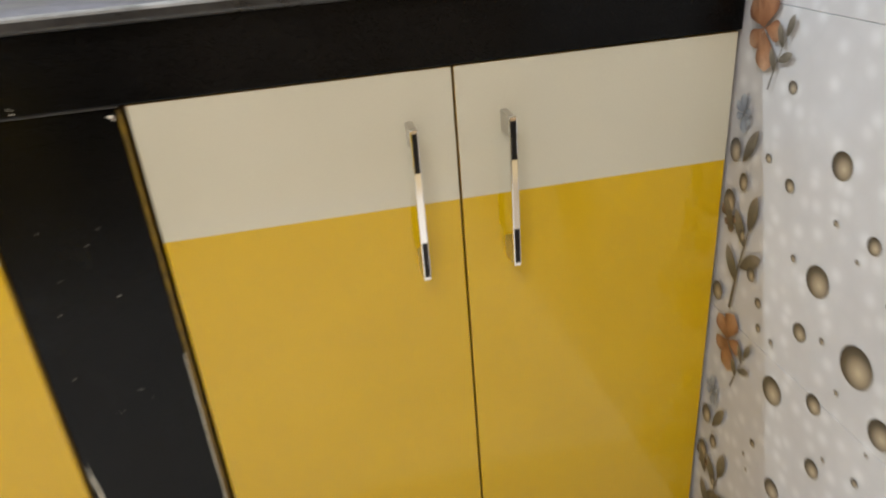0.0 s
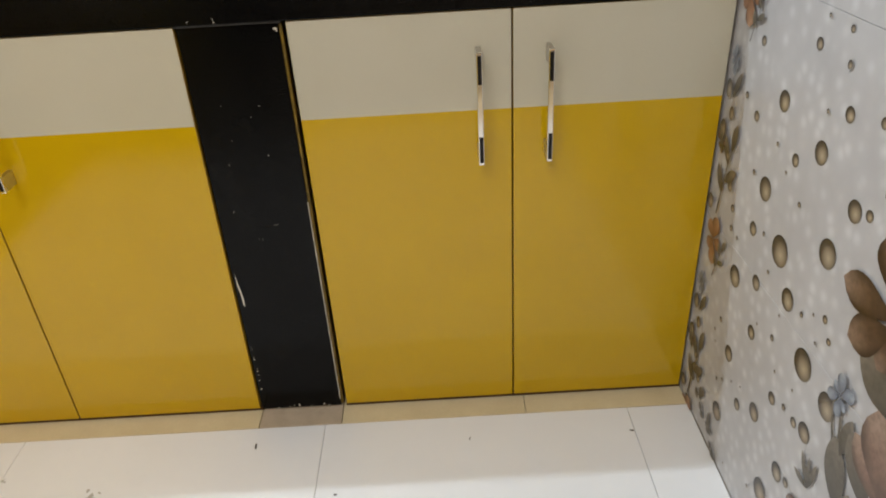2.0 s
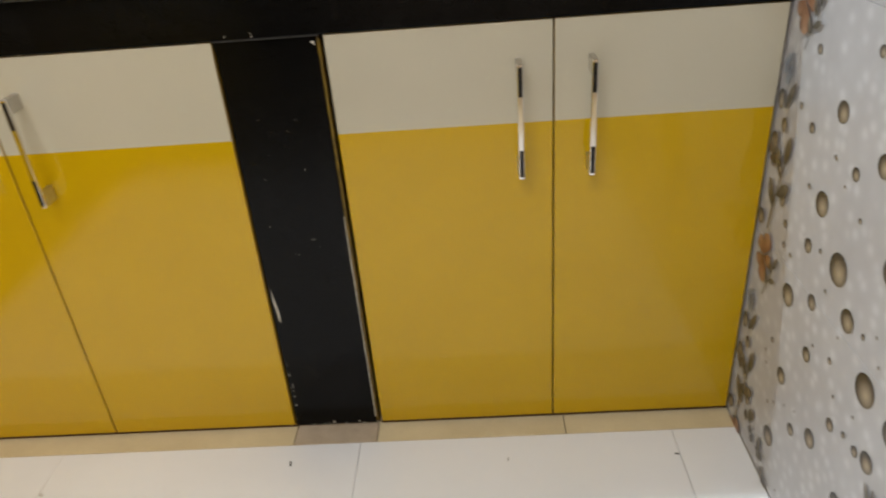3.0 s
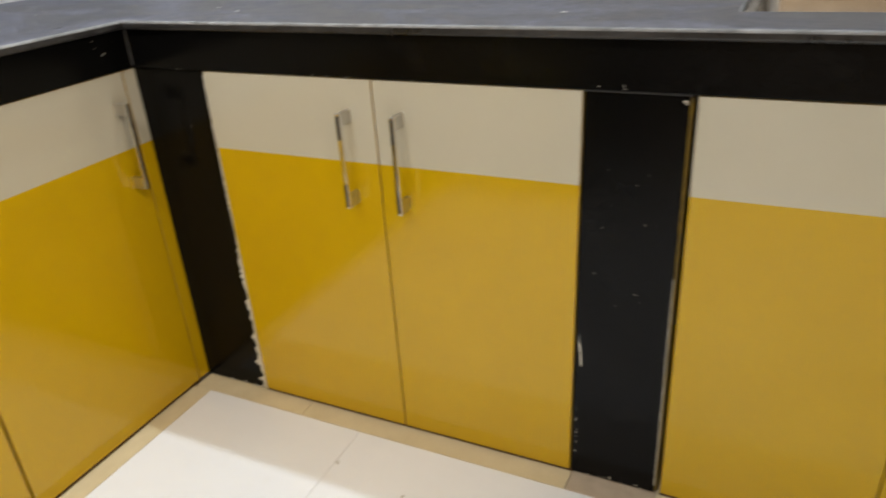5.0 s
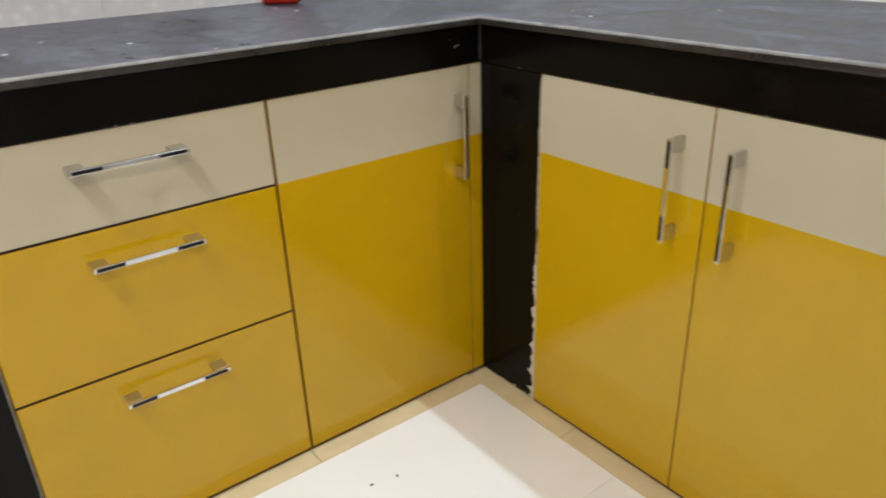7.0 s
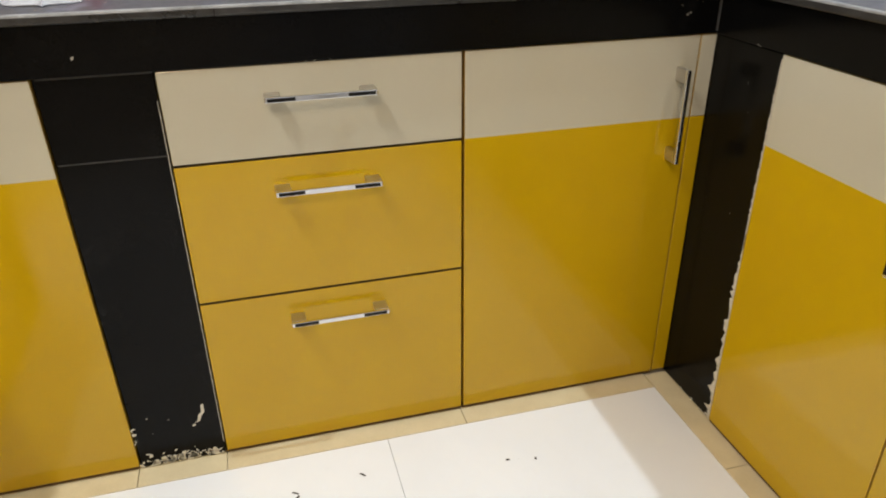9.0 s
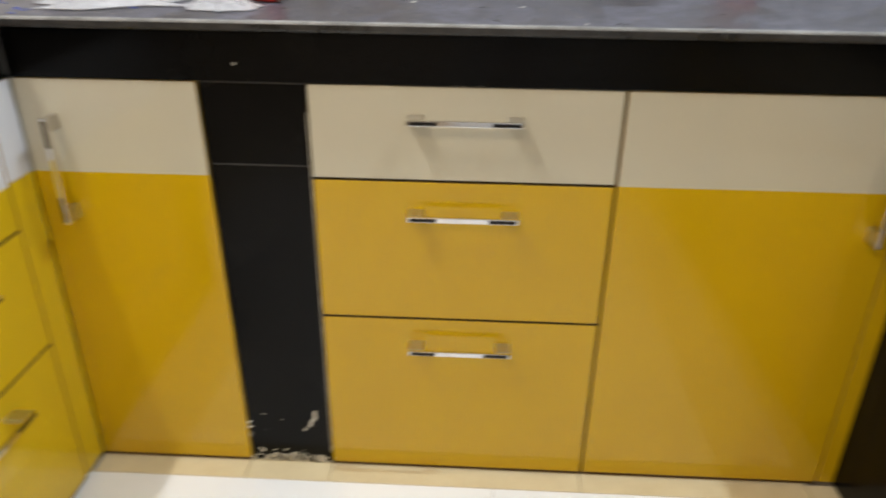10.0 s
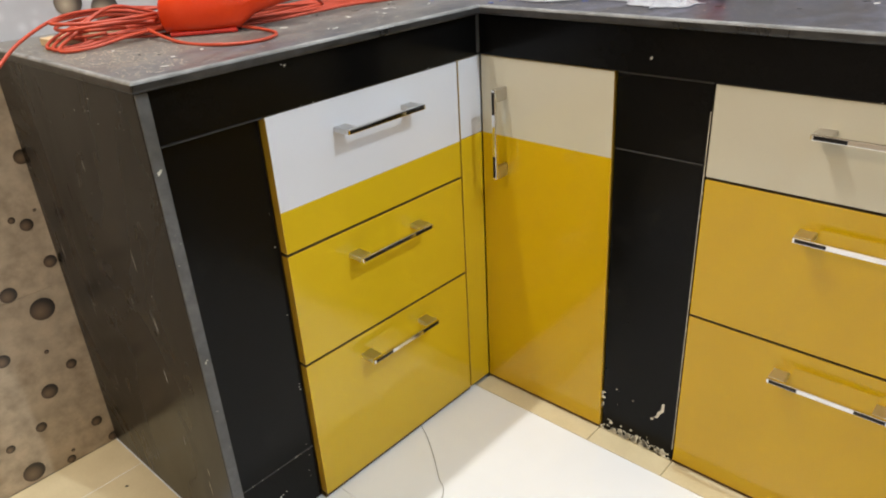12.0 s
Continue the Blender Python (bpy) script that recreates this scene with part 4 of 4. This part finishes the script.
# the larger bubbles: distance from the cabinets, height, radius
EAST_BUBBLES = [
    (0.183, 0.641, 0.0138), (0.328, 0.676, 0.0091), (0.389, 0.689, 0.0064), (0.412, 0.694, 0.0112), (0.291, 0.616, 0.0143), (0.239, 0.584, 0.0086),
    (0.178, 0.515, 0.0169), (0.379, 0.586, 0.0129), (0.405, 0.594, 0.0067), (0.248, 0.458, 0.0215), (0.351, 0.516, 0.0178), (0.165, 0.446, 0.0106),
    (0.137, 0.347, 0.0173), (0.204, 0.379, 0.0115), (0.292, 0.411, 0.0153), (0.219, 0.302, 0.0111), (0.164, 0.218, 0.0135), (0.359, 0.358, 0.0211),
    (0.424, 0.348, 0.0177), (0.397, 0.279, 0.0137), (0.371, 0.271, 0.0074), (0.310, 0.257, 0.0094), (0.273, 0.196, 0.0143), (0.221, 0.163, 0.0098),
    (0.161, 0.092, 0.0165), (0.335, 0.100, 0.0187), (0.363, 0.170, 0.0139), (0.388, 0.177, 0.0069), (0.379, 0.443, 0.0053), (0.396, 0.423, 0.0045),
    (0.270, 0.538, 0.0037), (0.372, 0.769, 0.0149), (0.115, 0.596, 0.0074), (0.238, 0.728, 0.0073), (0.297, 0.759, 0.0042), (0.098, 0.695, 0.0067),
    (0.277, 0.337, 0.0048), (0.118, 0.251, 0.0050), (0.075, 0.613, 0.0051), (0.091, 0.440, 0.0063),
]
for u, z, r in EAST_BUBBLES:
    print_on(wall_east, on_east, "printed_bubble", DISC, u, z, r * 1.02, r * 1.02, 0)
rng = random.Random(17)
kept = [(u, z, r) for u, z, r in EAST_BUBBLES]
for k in range(420):
    u, z = rng.uniform(0.09, 0.76), rng.uniform(0.02, 1.5)
    r = 0.0025 + 0.014 * rng.random() ** 3 if (u > 0.56 or z > 0.82) else 0.0022 + 0.003 * rng.random() ** 2
    if len(kept) < 150 and all(math.hypot(u - a, z - b) > r + c + 0.012 for a, b, c in kept) and not (0.40 < u < 0.64 and 0.17 < z < 0.66):
        kept.append((u, z, r))
        print_on(wall_east, on_east, "printed_bubble", DISC, u, z, r * 0.92, r * 1.04, 0)
# brown flower, rose bud, blue flower and their leaves, away from the cabinets: mesh, root along and up, length, width, turn
GROUP = [
    (STEM, 0.632, 0.303, 0.26, 0.30, 119), (STEM, 0.489, 0.265, 0.145, 0.20, 108), (STEM, 0.461, 0.308, 0.075, 0.16, 112),
    (LEAF, 0.491, 0.249, 0.092, 0.115, 112), (LEAF, 0.472, 0.318, 0.058, 0.060, 85), (LEAF, 0.537, 0.428, 0.092, 0.125, 157), (LEAF, 0.582, 0.443, 0.09, 0.11, 60),
    (LEAF, 0.535, 0.299, 0.088, 0.120, 130), (LEAF, 0.552, 0.243, 0.10, 0.12, 70), (LEAF, 0.522, 0.203, 0.09, 0.11, 100),
    (LEAF, 0.435, 0.220, 0.048, 0.030, 126), (LEAF, 0.435, 0.220, 0.048, 0.028, 82), (LEAF, 0.435, 0.220, 0.036, 0.026, 178), (LEAF, 0.435, 0.220, 0.045, 0.026, 104),
    (PETAL[ROSE_P], 0.572, 0.315, 0.096, 0.075, 86), (PETAL[ROSE_P], 0.564, 0.315, 0.096, 0.055, 146), (PETAL[ROSE_P], 0.566, 0.315, 0.122, 0.088, 119), (PETAL[ROSE_P], 0.452, 0.185, 0.060, 0.050, 212),
    (PETAL[BROWN_P], 0.501, 0.523, 0.105, 0.105, 50), (PETAL[BROWN_P], 0.501, 0.523, 0.105, 0.085, 4), (PETAL[BROWN_P], 0.501, 0.521, 0.070, 0.060, 300), (PETAL[BROWN_P], 0.498, 0.518, 0.062, 0.045, 258),
    (PETAL[BROWN_P], 0.498, 0.515, 0.092, 0.062, 219), (PETAL[BROWN_P], 0.497, 0.521, 0.104, 0.058, 184), (PETAL[BROWN_P], 0.496, 0.525, 0.092, 0.100, 112),
    (LEAF, 0.441, 0.646, 0.028, 0.040, 150), (LEAF, 0.441, 0.646, 0.028, 0.040, 80), (LEAF, 0.441, 0.646, 0.028, 0.040, 230), (LEAF, 0.464, 0.603, 0.040, 0.050, 130),
]
for mesh, u, z, length, width, turn in GROUP:
    print_on(wall_east, on_east, "printed_stem" if mesh is STEM else "printed_leaf" if mesh is LEAF else "printed_petal", mesh, u, z, length, width, turn)
for k in range(14):
    gu, gz = 0.03 + 0.15 * ((k * 0.381) % 1.0), 0.015 + 0.075 * ((k * 0.618) % 1.0)
    print_on(wall_east, on_east, "printed_leaf", LEAF, gu, gz, 0.024 + 0.012 * math.sin(k), 0.040, 50 * k)
flower(wall_east, on_east, 0.445, 0.384, 0.030, BLUE_P, 90, 6)
for k in range(5):
    print_on(wall_east, on_east, "printed_petal", PETAL[BROWN_P], 0.475, 0.895, 0.09, 0.10, 60 + 72 * k)
# narrow column of orange flowers beside the cabinets, repeating
for z in (-0.02, 0.36, 0.745, 1.13):
    flower(wall_east, on_east, 0.044, z, 0.042, ORANGE_P, 70, 5)
    flower(wall_east, on_east, 0.026, z - 0.095, 0.022, BLUE_P, 30, 6)
    sprig(wall_east, on_east, 0.040, z + 0.045, 0.115, 80)
    for bu, bz, br in ((0.018, -0.140, 0.012), (0.040, -0.172, 0.009), (0.017, -0.205, 0.013), (0.050, -0.235, 0.006)):
        print_on(wall_east, on_east, "printed_bubble", DISC, bu, z + bz, br * 0.9, br * 1.2, 0)
    print_on(wall_east, on_east, "printed_leaf", LEAF, 0.034, z - 0.150, 0.050, 0.040, 62)
    print_on(wall_east, on_east, "printed_leaf", LEAF, 0.030, z - 0.240, 0.046, 0.036, 118)
    sprig(wall_east, on_east, 0.062, z - 0.060, 0.060, 70)
    print_on(wall_east, on_east, "printed_bubble", DISC, 0.075, z + 0.11, 0.008, 0.009, 0)
    print_on(wall_east, on_east, "printed_bubble", DISC, 0.012, z + 0.055, 0.011, 0.013, 0)
    flower(wall_east, on_east, 0.020, z + 0.16, 0.020, BROWN_P, 10, 5)

rng = random.Random(23)
SOUTH_BUBBLES = [
    (0.694, 0.515, 0.0117), (0.676, 0.434, 0.0121), (0.760, 0.399, 0.0148), (0.715, 0.349, 0.0225), (0.806, 0.280, 0.0130), (0.699, 0.215, 0.0105), (0.751, 0.179, 0.0155),
    (0.733, 0.262, 0.0045), (0.689, 0.065, 0.0110), (0.786, 0.113, 0.0105), (0.847, 0.099, 0.0085), (0.748, 0.028, 0.0038), (0.715, 0.531, 0.0063), (0.674, 0.537, 0.0032),
    (0.825, 0.026, 0.0205), (0.668, 0.012, 0.0100), (0.756, 0.010, 0.0090), (0.519, 0.874, 0.0242), (0.458, 0.854, 0.0250),
]
kept = list(SOUTH_BUBBLES)
for k in range(500):
    u, z = rng.uniform(-0.55, 1.6), rng.uniform(0.03, 1.4)
    r = 0.003 + 0.015 * rng.random() ** 2.5
    if (u > 0.90 or z > (0.93 if u < 0.66 else 0.62)) and len(kept) < 130 and all(math.hypot(u - a, z - b) > r + c + 0.02 for a, b, c in kept):
        kept.append((u, z, r))
for u, z, r in kept:
    print_on(wall_south, on_south, "printed_bubble", WARM_DISC if u > 0.652 else DISC, u, z, r, r, 0)
kept = []
for k in range(300):
    u, z = rng.uniform(-0.5, 1.75), rng.uniform(0.85, 1.4)
    r = 0.004 + 0.014 * rng.random() ** 2
    if len(kept) < 60 and all(math.hypot(u - a, z - b) > r + c + 0.03 for a, b, c in kept):
        kept.append((u, z, r))
        print_on(wall_west, on_west, "printed_bubble", DISC, u, z, r, r, 0)
for u, z, m, size in ((1.16, 0.885, BROWN_P, 0.055), (1.03, 0.872, ROSE_P, 0.060), (0.90, 0.868, ORANGE_P, 0.050), (1.32, 0.89, BROWN_P, 0.06), (0.35, 0.91, BROWN_P, 0.06), (0.80, 0.90, LEAF_P, 0.03)):
    if m is LEAF_P:
        sprig(wall_west, on_west, u, z - 0.05, 0.10, 120)
        continue
    flower(wall_west, on_west, u, z, size, m, 20, 5)
    sprig(wall_west, on_west, u + 0.05, z - 0.045, 0.09, 75)
    print_on(wall_west, on_west, "printed_bubble", DISC, u + 0.09, z - 0.02, 0.013, 0.014, 0)

# ---- wall tiles and floor tiles, one by one, last ----
TW, TH = 0.57, 0.385


def tile_wall(wall, run, u0, u1, z_top, mat, thick=0.0075):
    z = 0.0005
    while z < z_top:
        h = min(z + TH, z_top)
        u = u0
        while u < u1 - 0.01:
            e = min(u + TW, u1)
            bm = run_block(run, bmesh.new(), (u + 0.0003, e - 0.0003), (-thick, 0.0), (z + 0.0003, h - 0.0003), 0.0004)
            part("tile", bm, mat, wall)
            u = e
        z = h


tile_wall(wall_east, on_east, -WALL_N + 0.001, 0.779, 2.3, TILE)
# past the counter end the tile colour carries the warm dim light
tile_wall(wall_south, on_south, 0.652, 2.4, 2.3, TILE_WARM)
tile_wall(wall_south, on_south, WALL_W + 0.001, 0.652, 2.3, TILE)
tile_wall(wall_west, on_west, -WALL_N + 0.001, -WALL_S - 0.001, 2.3, TILE)

xs = [-0.12, 0.45, 1.02, 1.59, 2.16, 2.73, 3.25]
ys = [-0.045, -0.634, WALL_S]
B = 0.045
for i in range(len(xs) - 1):
    for j in range(len(ys) - 1):
        x0, x1, y0, y1 = max(xs[i], B), min(xs[i + 1], 3.25), max(ys[j + 1], WALL_S + 0.001), ys[j]
        if x0 < WALL_E < x1 and y1 > -0.7:
            x1 = WALL_E - 0.001
        elif x0 > WALL_E - 0.2 and y1 > -0.7:
            continue
        bm = cuboid(bmesh.new(), (x0 + 0.0004, y0 + 0.0004, -0.010), (x1 - 0.0004, y1 - 0.0004, 0.0), 0.0005)
        part("tile", bm, FLOOR, floor)
# beige strips along the fronts; by the south wall, warm lamplight put into colour
for a, b in zip((0.664, 0.95, 1.40), (0.95, 1.40, 2.0)):
    part("beige_strip", cuboid(bmesh.new(), (a + 0.0007, WALL_S + 0.001, -0.008), (b - 0.0007, WALL_S + 0.115, 0.0004), 0.0007), BEIGE_STRIP, floor)
    part("beige_strip", cuboid(bmesh.new(), (a + 0.0007, WALL_S + 0.1164, -0.008), (b - 0.0007, WALL_S + 0.33, 0.0004), 0.0007), BEIGE_STRIP, floor)
cuts = [0.0, 0.30, 0.893, 1.050, 1.40, WALL_E - 0.001]
for a, b in zip(cuts, cuts[1:]):
    part("beige_strip", cuboid(bmesh.new(), (a + 0.0007, -B + 0.0006, -0.010), (b - 0.0007, 0.10, 0.0004), 0.0007), PLINTH if a == 0.893 else BEIGE_STRIP, floor)
cuts = [0.046, 0.47, 0.94, 1.10, 1.39]
for a, b in zip(cuts, cuts[1:]):
    part("beige_strip", cuboid(bmesh.new(), (-0.10, -b + 0.0007, -0.010), (B - 0.0006, -a - 0.0007, 0.0004), 0.0007), BEIGE_STRIP, floor)
